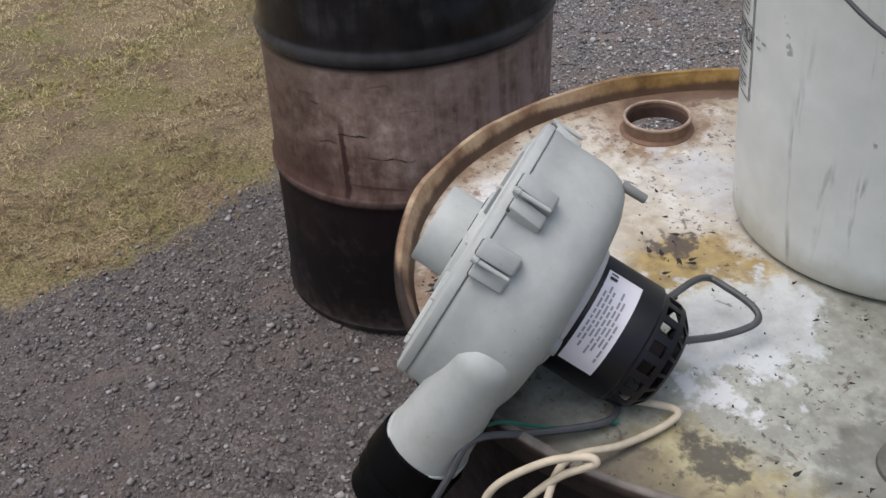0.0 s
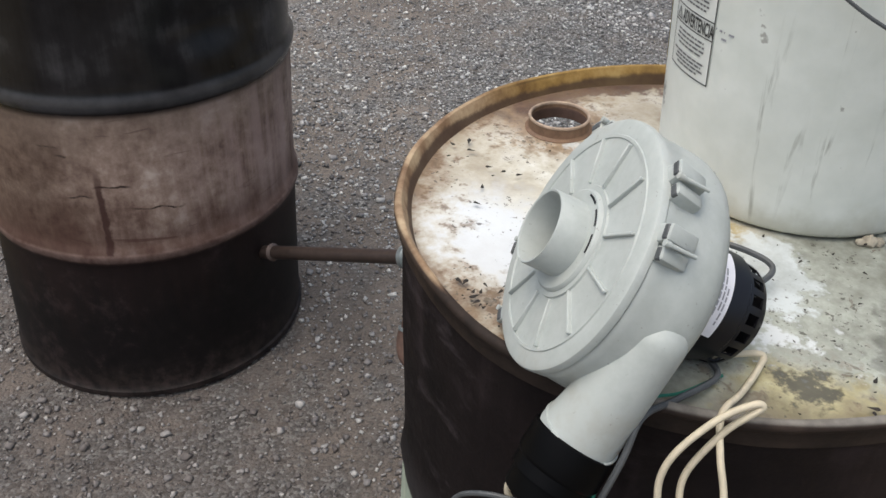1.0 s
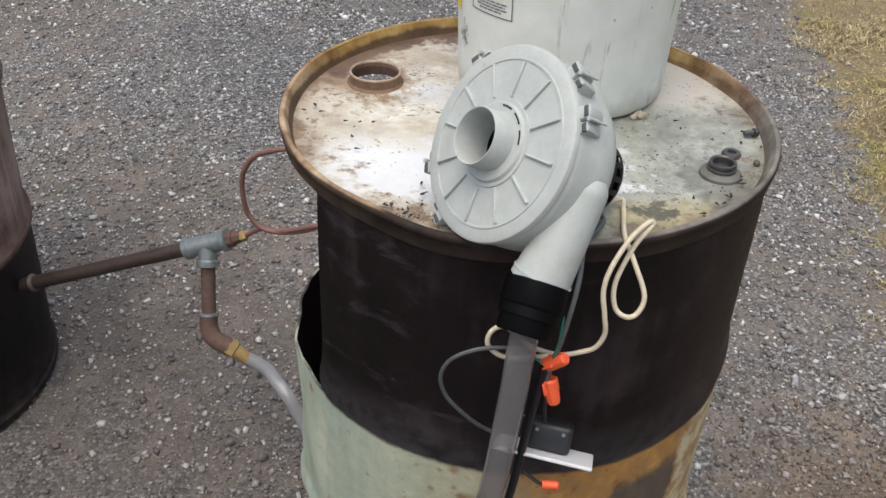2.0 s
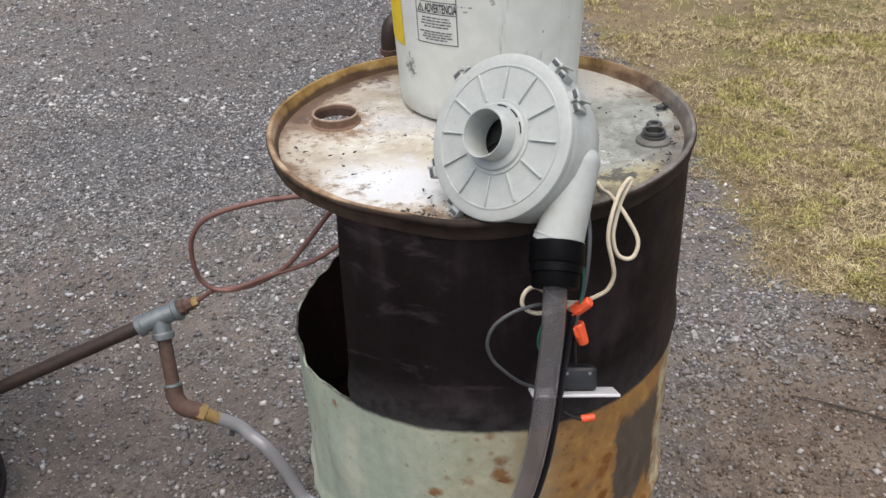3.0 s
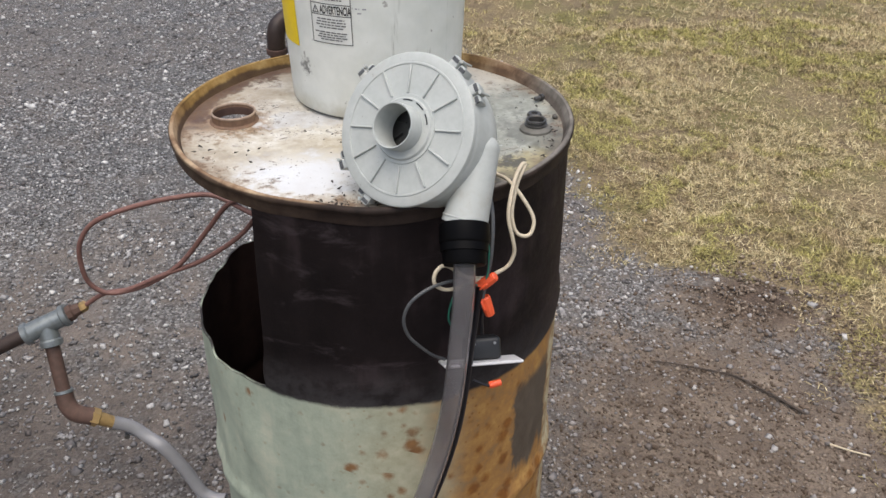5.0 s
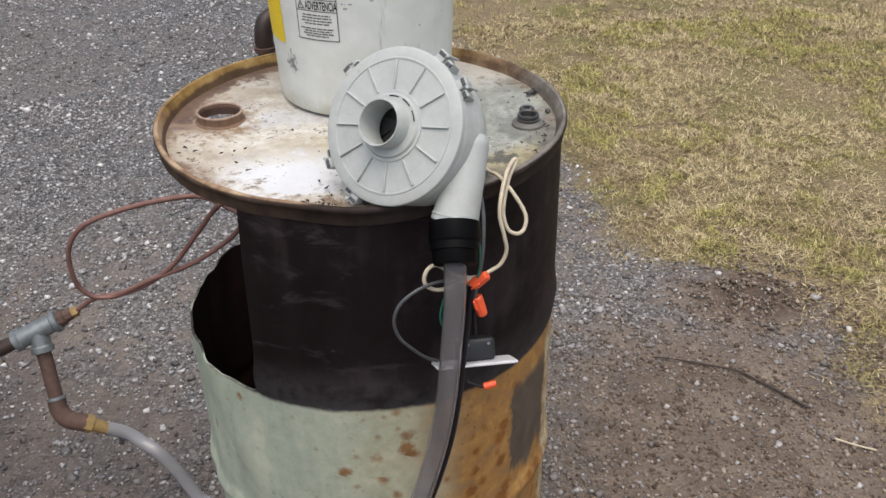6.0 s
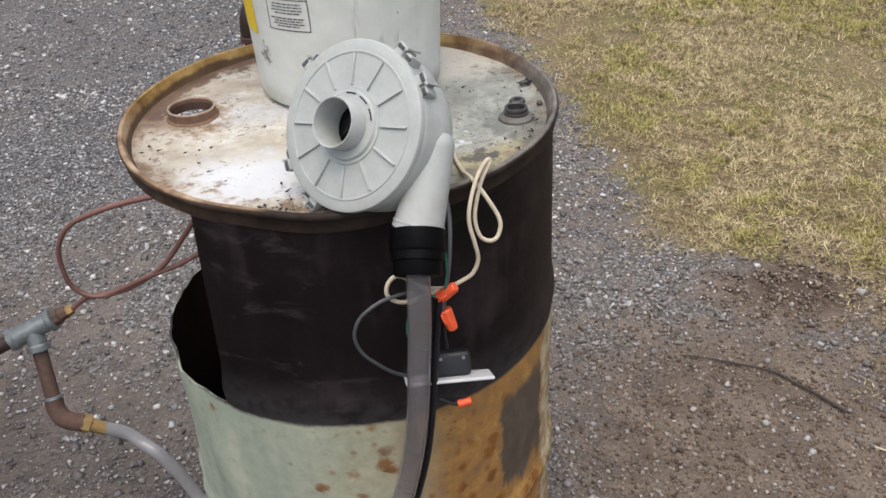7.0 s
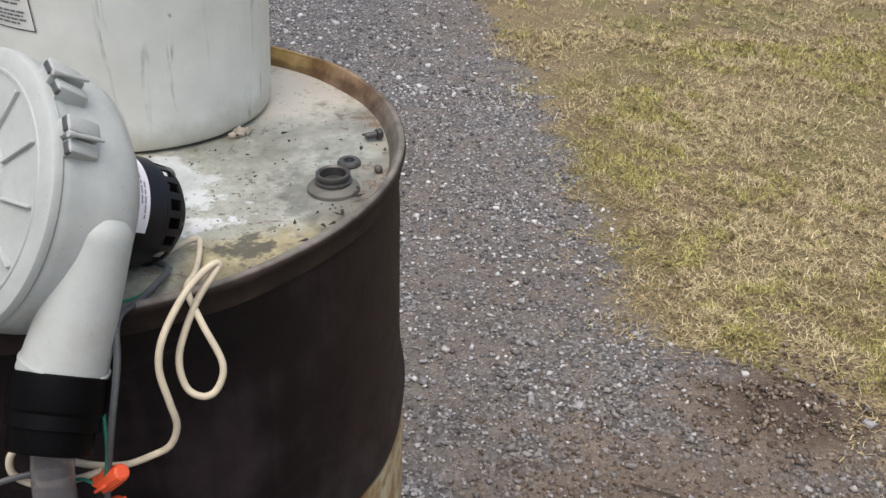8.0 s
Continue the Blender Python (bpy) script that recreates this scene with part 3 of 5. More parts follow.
def lathe(profile, n=48, m=None, a0=0.0, a1=2 * math.pi, skip=None):
    """Turns (r, z) pairs round the z axis; skip(angle, i) leaves a face out."""
    bm = bmesh.new()
    full = abs(a1 - a0 - 2 * math.pi) < 1e-6
    cols = n if full else n + 1
    ring = []
    for r, z in profile:
        if r < 1e-6:
            v = bm.verts.new((0, 0, z))
            ring.append([v] * cols)
        else:
            ring.append([bm.verts.new((r * math.cos(a0 + (a1 - a0) * k / n), r * math.sin(a0 + (a1 - a0) * k / n), z)) for k in range(cols)])
    for i in range(len(profile) - 1):
        for k in range(n):
            if skip and skip(a0 + (a1 - a0) * (k + 0.5) / n, i):
                continue
            k2 = (k + 1) % cols
            q = []
            for v in (ring[i][k], ring[i][k2], ring[i + 1][k2], ring[i + 1][k]):
                if v not in q:
                    q.append(v)
            if len(q) > 2:
                bm.faces.new(q)
    bmesh.ops.delete(bm, geom=[v for v in bm.verts if not v.link_faces], context='VERTS')
    if m:
        bm.transform(m)
    return bm


def box(sx, sy, sz, m=None, bevel=0.0, seg=2):
    bm = bmesh.new()
    bmesh.ops.create_cube(bm, size=1.0)
    bmesh.ops.scale(bm, vec=(sx, sy, sz), verts=bm.verts)
    if bevel:
        bmesh.ops.bevel(bm, geom=list(bm.edges), offset=bevel, segments=seg, profile=0.5, affect='EDGES')
    if m:
        bm.transform(m)
    return bm


def wedge(h, w, d, m, drop):
    """A moulded block on a rim: h out, w round, d deep, falling by drop towards its far end."""
    bm = bmesh.new()
    bmesh.ops.create_cube(bm, size=1.0)
    for v in bm.verts:
        far = v.co.z < 0
        v.co = ((v.co.x * h if v.co.x < 0 or not far else h / 2 - drop), v.co.y * w * (1.0 if v.co.x < 0 else 0.86), v.co.z * d)
    bmesh.ops.bevel(bm, geom=list(bm.edges), offset=min(h, w) * 0.17, segments=2, profile=0.5, affect='EDGES')
    bm.transform(m)
    return bm


def join(*bms):
    out = bms[0]
    for b in bms[1:]:
        me = bpy.data.meshes.new("tmp")
        b.to_mesh(me)
        b.free()
        out.from_mesh(me)
        bpy.data.meshes.remove(me)
    return out


def smooth_path(pts, per=8):
    p = [Vector(q) for q in pts]
    p = [p[0] * 2 - p[1]] + p + [p[-1] * 2 - p[-2]]
    out = []
    for i in range(1, len(p) - 2):
        a, b, c, d = p[i - 1:i + 3]
        for k in range(per):
            t = k / per
            out.append(0.5 * (2 * b + (c - a) * t + (2 * a - 5 * b + 4 * c - d) * t * t + (3 * b - a - 3 * c + d) * t ** 3))
    return out + [p[-2]]


def tube(pts, r, seg=12, per=8, wall=0.0, wobble=0.0):
    """A round tube along a smooth line; wall > 0 makes it hollow."""
    path = smooth_path(pts, per) if per > 1 else [Vector(q) for q in pts]
    bm = bmesh.new()
    side = None
    rings = []
    for i, c in enumerate(path):
        d = (path[min(i + 1, len(path) - 1)] - path[max(i - 1, 0)]).normalized()
        if side is None:
            side = d.orthogonal().normalized()
        side = (side - d * side.dot(d)).normalized()
        up = d.cross(side)
        rr = (r(i / (len(path) - 1)) if callable(r) else r) * (1 + wobble * noise.noise(c * 60))
        rings.append([[bm.verts.new(c + (side * math.cos(2 * math.pi * k / seg) + up * math.sin(2 * math.pi * k / seg)) * q) for k in range(seg)]
                      for q in ((rr, rr - wall) if wall else (rr,))])
    for a, b in zip(rings, rings[1:]):
        for la, lb in zip(a, b):
            for k in range(seg):
                bm.faces.new((la[k], la[(k + 1) % seg], lb[(k + 1) % seg], lb[k]))
    for e in (rings[0], rings[-1]):
        if wall:
            for k in range(seg):
                bm.faces.new((e[0][k], e[0][(k + 1) % seg], e[1][(k + 1) % seg], e[1][k]))
        else:
            bm.faces.new(e[0])
    return bm


def along(p, q):
    """Frame at p whose z axis points to q."""
    d = (Vector(q) - Vector(p))
    return Matrix.Translation(p) @ d.to_track_quat('Z', 'Y').to_matrix().to_4x4()


def bulk(name, verts, faces_n, faces, mat, label, category):
    """Many small pieces as one mesh of kind stuff."""
    me = bpy.data.meshes.new(name)
    me.vertices.add(len(verts))
    me.vertices.foreach_set("co", verts.astype(np.float32).ravel())
    me.loops.add(faces.size)
    me.loops.foreach_set("vertex_index", faces.astype(np.int32).ravel())
    me.polygons.add(len(faces))
    me.polygons.foreach_set("loop_start", (np.arange(len(faces)) * faces_n).astype(np.int32))
    me.update(calc_edges=True)
    me.materials.append(mat)
    return tagged(new(name, me), label, category, kind="stuff")


# ---------------- ground ----------------
RIGHT_Y = [-9.0, -0.6, 0.0, 0.28, 0.50, 0.72, 0.82, 0.93, 1.30, 1.65, 2.10, 2.60, 3.30, 4.6, 9.0, 60.0]
RIGHT_X = [2.2, 1.30, 1.16, 1.10, 1.17, 1.17, 0.98, 0.77, 0.77, 0.72, 0.67, 0.60, 0.47, 0.25, -0.6, -20.0]
LEFT_Y = [-60.0, -3.0, -0.91, -0.6, -0.4, -0.2, -0.1, 0.0, 0.17, 0.35, 2.0, 60.0]
LEFT_X = [-1.3, -1.3, -1.50, -1.62, -1.70, -1.82, -1.95, -2.9, -3.2, -3.5, -7.0, -200.0]


def grass_at(x, y):
    """Positive inside the turf, in metres from its edge."""
    return np.maximum(x - np.interp(y, RIGHT_Y, RIGHT_X), np.interp(y, LEFT_Y, LEFT_X) - x)


def dirt_at(x, y):
    mound = 1.25 - np.hypot((x - 1.02) / 0.27, (y - 0.66) / 0.20)
    track = 1.25 - np.hypot((x - 0.78) / 0.56, (y - 0.12) / 0.62)
    worn = 0.8 - np.hypot((x - 1.05) / 0.5, (y - 2.75) / 0.35)
    return np.clip(np.maximum(np.maximum(mound, track), worn), 0, 1)


def packed_at(x, y):
    """Trodden, damp and browner ground in front of and between the drums."""
    return np.clip((0.55 - y - 0.25 * x) / 0.9, 0, 1) * np.clip((0.5 - x) / 0.5, 0, 1)


def loose_at(x, y):
    """Deep, clean, bluish gravel of the yard behind the drums."""
    return np.clip((0.45 - x) / 0.6, 0, 1) * np.clip((x + 2.0 + 0.10 * y) / 0.7, 0, 1) * np.clip((y - 0.55 + 0.25 * x) / 0.9, 0, 1)


def swell(x, y):
    mound = 0.025 * np.exp(-((x - 1.02) / 0.22) ** 2 - ((y - 0.68) / 0.16) ** 2)
    return (0.006 * np.sin(3.1 * x + 1.3) * np.sin(2.7 * y + 0.4) + 0.004 * np.sin(9 * x + 2 * y) * np.sin(8 * y - 3 * x) + mound * (1 + 0.5 * np.sin(41 * x + 3 * np.sin(17 * y)) * np.sin(37 * y + 2 * np.sin(23 * x)))
            + 0.012 * np.clip(grass_at(x, y) * 6, 0, 1)) * np.clip(2 - np.hypot(x, y) / 12, 0, 1)


def build_ground():
    ax = np.concatenate([[-400, -120, -40, -15, -9], np.arange(-5.5, 5.01, 0.05), [8, 15, 40, 120, 400]])
    ay = np.concatenate([[-400, -120, -40, -15, -6], np.arange(-3.0, 8.01, 0.05), [11, 20, 45, 120, 400]])
    X, Y = np.meshgrid(ax, ay)
    Z = swell(X, Y) - 0.004
    nx, ny = len(ax), len(ay)
    idx = np.arange(nx * ny).reshape(ny, nx)
    f = np.stack([idx[:-1, :-1], idx[:-1, 1:], idx[1:, 1:], idx[1:, :-1]], -1).reshape(-1, 4)
    ob = bulk("ground", np.stack([X, Y, Z], -1).reshape(-1, 3), 4, f, GROUND, "grey crushed gravel yard edged with patchy dry turf", "ground")
    ob["kind"] = "structure"
    me = ob.data
    me.polygons.foreach_set("use_smooth", [True] * len(me.polygons))
    for nm, v in (("grass", np.clip(grass_at(X, Y) / 0.3 + 0.5, 0, 1)), ("dirt", dirt_at(X, Y)), ("packed", packed_at(X, Y)), ("loose", loose_at(X, Y)), ("mound", np.clip(1.15 - np.hypot((X - 1.06) / 0.22, (Y - 0.68) / 0.15), 0, 1) + np.clip(0.9 - np.hypot((X - 1.22) / 0.16, (Y - 0.42) / 0.16), 0, 1))):
        me.attributes.new(nm, 'FLOAT', 'POINT').data.foreach_set("value", v.astype(np.float32).ravel())


build_ground()
rng = np.random.default_rng(7)


def turn_about(n):
    """n random rotations, as matrices."""
    q = rng.normal(size=(n, 4))
    q /= np.linalg.norm(q, axis=1)[:, None]
    w, x, y, z = q.T
    return np.stack([1 - 2 * (y * y + z * z), 2 * (x * y - z * w), 2 * (x * z + y * w), 2 * (x * y + z * w), 1 - 2 * (x * x + z * z), 2 * (y * z - x * w),
                     2 * (x * z - y * w), 2 * (y * z + x * w), 1 - 2 * (x * x + y * y)], 1).reshape(n, 3, 3)


def corners():
    """A cube's corners and its twelve triangles, the blank of an angular chip."""
    bm = bmesh.new()
    bmesh.ops.create_cube(bm, size=1.25)
    bmesh.ops.triangulate(bm, faces=bm.faces)
    base = np.array([v.co[:] for v in bm.verts])
    tri = np.array([[v.index for v in f.verts] for f in bm.faces])
    bm.free()
    return base, tri


def build_gravel():
    base, tri = corners()
    want = 140000
    x = np.concatenate([rng.uniform(-2.6, 1.5, want), rng.uniform(-4.2, 1.3, want // 2)])
    y = np.concatenate([rng.uniform(-1.2, 2.4, want), rng.uniform(2.2, 5.6, want // 2)])
    g = grass_at(x, y)
    clump = np.sin(5.1 * x + 2 * np.sin(3 * y)) * np.sin(4.3 * y + 1.7 * np.sin(2.4 * x)) + 0.6 * np.sin(17 * x + 3 * np.sin(6 * y)) * np.sin(14 * y + 2 * np.sin(8 * x))
    keep = (g < -0.02 + 0.06 * rng.normal(size=len(x))) & (rng.random(len(x)) < np.clip(0.72 + 0.28 * clump, 0.25, 1) * (1 - 0.66 * dirt_at(x, y)) * (1 - 0.40 * packed_at(x, y)))
    x, y = x[keep], y[keep]
    n = len(x)
    s = np.clip(np.exp(rng.normal(math.log(0.0034), 0.50, n)), 0.0013, 0.0125) * np.where(y > 2.3, 1.35, 1.0)
    shape = base[None] * rng.uniform(0.50, 1.30, (n, 8, 3)) * (s[:, None] * rng.uniform(0.55, 1.30, (n, 3)))[:, None, :]
    v = np.einsum('nij,nkj->nki', turn_about(n), shape)
    v[:, :, 2] *= 0.7
    v += np.stack([x, y, swell(x, y) - 0.003 + s * 0.2], 1)[:, None, :]
    f = (tri[None] + 8 * np.arange(n)[:, None, None]).reshape(-1, 3)
    bulk("gravel", v.reshape(-1, 3), 3, f, PEBBLE, "loose grey and brown crushed stones pressed into the yard", "gravel")


def build_turf():
    parts = []
    for x0, x1, y0, y1, n in ((0.3, 3.4, -0.7, 3.0, 36000), (-0.4, 5.2, 3.0, 7.0, 14000), (-4.6, -1.4, -1.8, 0.7, 13000)):
        c = np.stack([rng.uniform(x0, x1, n), rng.uniform(y0, y1, n)], 1)
        parts.append(np.repeat(c, 16, 0) + rng.normal(0, 1, (n * 16, 2)) * np.repeat(rng.uniform(0.004, 0.016, n), 16)[:, None])
    p = np.concatenate(parts)
    x, y = p.T
    g = grass_at(x, y) + 0.10 * np.sin(13 * x + 4 * np.sin(7 * y)) * np.sin(11 * y + 3 * np.sin(9 * x)) + 0.085 * rng.normal(size=len(x))
    bare = (np.sin(3.7 * x + 2.2 * np.sin(2.1 * y)) * np.sin(4.4 * y + 1.9 * np.sin(2.7 * x + 1)) + 0.6 * np.sin(9.7 * x + 2.9 * np.sin(6.1 * y)) * np.sin(12.4 * y + 2.3 * np.sin(7.7 * x)))
    keep = (g > 0.02) & (rng.random(len(x)) < np.clip(0.25 + g / 0.3, 0, 1)) & (rng.random(len(x)) < np.clip(0.66 + 0.62 * bare, 0.12, 1)) & (rng.random(len(x)) > 0.85 * dirt_at(x, y))
    keep &= rng.random(len(x)) < np.clip((3.5 + 0.45 * np.clip(y - 2, 0, 4) - x) / 0.9, 0, 1) * np.clip((x + 4.7) / 0.9, 0, 1) * np.clip((7.1 - y) / 1.2, 0, 1) * np.clip((y + np.where(x > 0, 0.75, 1.85)) / 0.5, 0, 1)
    x, y = x[keep], y[keep]
    n = len(x)
    a = rng.uniform(0, 2 * math.pi, n)
    ln = rng.uniform(0.010, 0.032, n) * (1 + 0.20 * np.clip(y - 1.5, 0, 3))
    lift = np.abs(rng.normal(0.40, 0.38, n)).clip(0.02, 1.3)
    w = rng.uniform(0.0005, 0.0015, n) * (1 + 0.25 * np.clip(y - 2.0, 0, 3))
    d = np.stack([np.cos(a) * np.cos(lift), np.sin(a) * np.cos(lift), np.sin(lift)], 1)
    side = np.stack([-np.sin(a), np.cos(a), np.zeros(n)], 1)
    root = np.stack([x, y, swell(x, y) - 0.004 + rng.uniform(0, 0.007, n)], 1)
    mid = root + d * (ln * 0.55)[:, None]
    tip = root + d * ln[:, None] + np.array([0, 0, -1.0]) * (ln * 0.22 * rng.random(n))[:, None] + side * (ln * rng.normal(0, 0.25, n))[:, None]
    v = np.stack([root - side * w[:, None], root + side * w[:, None], mid + side * w[:, None] * 0.8, mid - side * w[:, None] * 0.8, tip], 1)
    k = 5 * np.arange(n)[:, None, None]
    f = (np.array([[0, 1, 2], [0, 2, 3], [3, 2, 4]])[None] + k).reshape(-1, 3)
    edge = np.clip(1.2 - grass_at(x, y) / np.where(x < 0, 1.1, 0.16), 0, 1) * np.where(x < 0, 1.0, 0.25)
    ob = bulk("grass", v.reshape(-1, 3), 3, f, GRASS, "short straw-coloured and olive winter grass, patchy and trampled", "grass")
    ob.data.attributes.new("edge", 'FLOAT', 'POINT').data.foreach_set("value", np.repeat(edge, 5).astype(np.float32))


def build_clods():
    bm = bmesh.new()
    bmesh.ops.create_icosphere(bm, subdivisions=1, radius=1.0)
    base = np.array([v.co[:] for v in bm.verts])
    tri = np.array([[v.index for v in f.verts] for f in bm.faces])
    bm.free()
    x, y = rng.uniform(0.35, 1.6, 60000), rng.uniform(-0.9, 1.1, 60000)
    m = np.clip(1.2 - np.hypot((x - 1.06) / 0.24, (y - 0.68) / 0.17), 0, 1) + np.clip(1.0 - np.hypot((x - 1.22) / 0.18, (y - 0.42) / 0.20), 0, 1)
    keep = rng.random(len(x)) < 0.42 * dirt_at(x, y) + 0.9 * m
    x, y = x[keep], y[keep]
    n = len(x)
    s = np.clip(np.exp(rng.normal(math.log(0.0026), 0.5, n)), 0.0010, 0.0065)
    shape = base[None] * rng.uniform(0.6, 1.3, (n, 12, 1)) * (s[:, None] * rng.uniform(0.7, 1.3, (n, 3)))[:, None, :]
    v = np.einsum('nij,nkj->nki', turn_about(n), shape)
    v += np.stack([x, y, swell(x, y) - 0.003 + s * 0.15], 1)[:, None, :]
    bulk("soil_crumbs", v.reshape(-1, 3), 3, (tri[None] + 12 * np.arange(n)[:, None, None]).reshape(-1, 3), CLOD, "crumbly dark brown soil turned up at the turf edge", "soil")


build_gravel()
build_clods()
build_turf()


def build_stick():
    pts = [(x, y, swell(x, y) + 0.004) for x, y in ((0.682, 0.459), (0.735, 0.440), (0.779, 0.421), (0.858, 0.386), (0.895, 0.345), (0.93, 0.30), (0.969, 0.239))]
    t = thing("stick", pts[0], "thin dark crooked stick lying on the bare soil", "stick")
    part("twig", tube(pts, lambda u: 0.0016 + 0.0022 * u, 8, 6, 0, 0.35), TWIG, t)
    pts = [(x, y, swell(x, y) + 0.004) for x, y in ((0.978, 0.137), (1.01, 0.112), (1.046, 0.089))]
    t = thing("straw", pts[0], "pale dry straw stalk lying on the soil", "straw")
    part("stalk", tube(pts, 0.0022, 6, 4), STRAW, t)


build_stick()

# ---------------- the drum stove ----------------
R = 0.2865
LIDZ = 0.866


def shell_r(z, hoops, r0, h=0.0075):
    return r0 + sum(h * math.exp(-((z - c) / 0.013) ** 2) for c in hoops)


def build_stove():
    d = thing("steel_drum", (0, 0, 0), "sooted steel drum, pale green and rusty below, side cut open", "drum")
    zs = sorted({0.012 + 0.01 * k for k in range(55)} | {0.567} | {0.575 + 0.0125 * k for k in range(24)} | {LIDZ + 0.0055})
    n = 144
    lo, hi = radians(120), radians(231.5)
    bm = lathe([(1.0, z) for z in zs], n, skip=lambda a, i: lo < a < hi and zs[i] >= 0.5669)
    for v in bm.verts:
        a = math.atan2(v.co.y, v.co.x) % (2 * math.pi)
        z = v.co.z
        r = R + 0.0045 * math.exp(-((z - 0.60) / 0.022) ** 2) + 0.0075 * math.exp(-((z - 0.305) / 0.013) ** 2)
        r += 0.0035 * noise.noise(Vector((math.cos(a) * 2.2, math.sin(a) * 2.2, z * 5)))
        if z < 0.57 and 2.4 < a < 4.1:
            r += 0.006 * noise.noise(Vector((math.cos(a) * 7, math.sin(a) * 7, z * 8)))
        if abs(z - 0.567) < 0.001 and lo - 0.02 < a < hi + 0.02:
            z += 0.006 * noise.noise(Vector((a * 9, 1.7, 0.3)))
        if z > 0.56:
            a += 0.035 * (z - 0.567) / 0.30 * math.exp(-((a - hi) / 0.25) ** 2)
        v.co = (r * math.cos(a), r * math.sin(a), z)
    bmesh.ops.recalc_face_normals(bm, faces=bm.faces)
    bmesh.ops.solidify(bm, geom=list(bm.faces), thickness=0.003)
    bm.normal_update()
    for f in bm.faces:
        c = f.calc_center_median()
        rad = Vector((c.x, c.y, 0)).normalized()
        if f.normal.dot(rad) < -0.3:
            f.material_index = 1
    part("shell", bm, [SHELL, SOOT], d)
    part("floor_plate", lathe([(0, 0.012), (0.284, 0.012), (0.288, 0.004), (0.284, 0.0), (0, 0.004)], 64), SOOT, d)
    # lid sheet with the open bung hole
    bm = bmesh.new()
    rings = []
    for cx, cy, r, k in ((0, 0, 0.277, 96), (-0.204, 0.030, 0.030, 40)):
        vs = [bm.verts.new((cx + r * math.cos(2 * math.pi * i / k), cy + r * math.sin(2 * math.pi * i / k), LIDZ)) for i in range(k)]
        rings += [bm.edges.new((vs[i], vs[(i + 1) % k])) for i in range(k)]
    bmesh.ops.triangle_fill(bm, use_beauty=True, use_dissolve=False, edges=rings)
    bmesh.ops.subdivide_edges(bm, edges=[e for e in bm.edges if e.calc_length() > 0.06], cuts=3, use_grid_fill=True)
    bmesh.ops.triangulate(bm, faces=bm.faces)
    for v in bm.verts:
        q = math.hypot(v.co.x, v.co.y)
        if q < 0.26 and math.hypot(v.co.x + 0.204, v.co.y - 0.03) > 0.04:
            v.co.z += 0.0035 * noise.noise(Vector((v.co.x * 9, v.co.y * 9, 3)))
    bmesh.ops.recalc_face_normals(bm, faces=bm.faces)
    bmesh.ops.solidify(bm, geom=list(bm.faces), thickness=0.002)
    lid = part("lid", bm, LID, d, "cream painted lid, rust stained, with white splashes", smooth=50)
    prof = [(0.276, LIDZ - 0.001), (0.2785, LIDZ + 0.003), (0.2810, LIDZ + 0.010), (0.2832, LIDZ + 0.0155), (0.2852, LIDZ + 0.0185), (0.2878, LIDZ + 0.0192),
            (0.2903, LIDZ + 0.0182), (0.2920, LIDZ + 0.0158), (0.2922, LIDZ + 0.0128), (0.2908, LIDZ + 0.0105), (0.2895, LIDZ + 0.0090), (0.2890, LIDZ - 0.001), (0.2882, LIDZ - 0.0060), (0.2845, LIDZ - 0.0070),
            (0.2815, LIDZ - 0.005), (0.276, LIDZ - 0.005), (0.276, LIDZ - 0.001)]
    bm = lathe(prof, 120)
    for v in bm.verts:
        a = math.atan2(v.co.y, v.co.x)
        k = 1 + 0.006 * noise.noise(Vector((math.cos(a) * 3, math.sin(a) * 3, 0.4)))
        v.co = (v.co.x * k, v.co.y * k, v.co.z + 0.0025 * noise.noise(Vector((math.cos(a) * 4, math.sin(a) * 4, 7))) - 0.0055 * math.exp(-((a + 1.60) / 0.22) ** 2))
    part("rim", bm, CHIME, d, "rolled rusty rim")
    ring = [(0.0298, LIDZ - 0.003), (0.0298, LIDZ + 0.0135), (0.0320, LIDZ + 0.0135), (0.0324, LIDZ + 0.003), (0.0338, LIDZ + 0.0018),
            (0.0358, LIDZ + 0.0008), (0.0358, LIDZ - 0.001), (0.0315, LIDZ - 0.003), (0.0298, LIDZ - 0.003)]
    part("collar_lip", lathe([(0.0297, LIDZ + 0.0130), (0.0300, LIDZ + 0.0150), (0.0312, LIDZ + 0.0158), (0.0326, LIDZ + 0.0152), (0.0330, LIDZ + 0.0138), (0.0322, LIDZ + 0.0125)], 48, pose(-0.204, 0.030, 0)), RUSTRING, lid, "worn pale collar lip")
    part("bung_collar", lathe(ring, 48, pose(-0.204, 0.030, 0)), RUSTCOLLAR, lid, "open rusty threaded collar")
    part("thread", lathe([(0.0297, LIDZ - 0.003), (0.0292, LIDZ - 0.001), (0.0297, LIDZ + 0.001), (0.0292, LIDZ + 0.003), (0.0297, LIDZ + 0.005), (0.0292, LIDZ + 0.007), (0.0297, LIDZ + 0.009)], 48, pose(-0.204, 0.030, 0)), RUSTPIPE, lid)
    bx, by = 0.2315, -0.052
    dome = [(0.0255, LIDZ - 0.001), (0.0248, LIDZ + 0.003), (0.0215, LIDZ + 0.0055), (0.0165, LIDZ + 0.0075), (0.0135, LIDZ + 0.0075)]
    part("bung_flange", lathe([(r * 0.92, z) for r, z in dome], 40, pose(bx, by, 0)), FLANGE, lid, "grimy pressed flange")
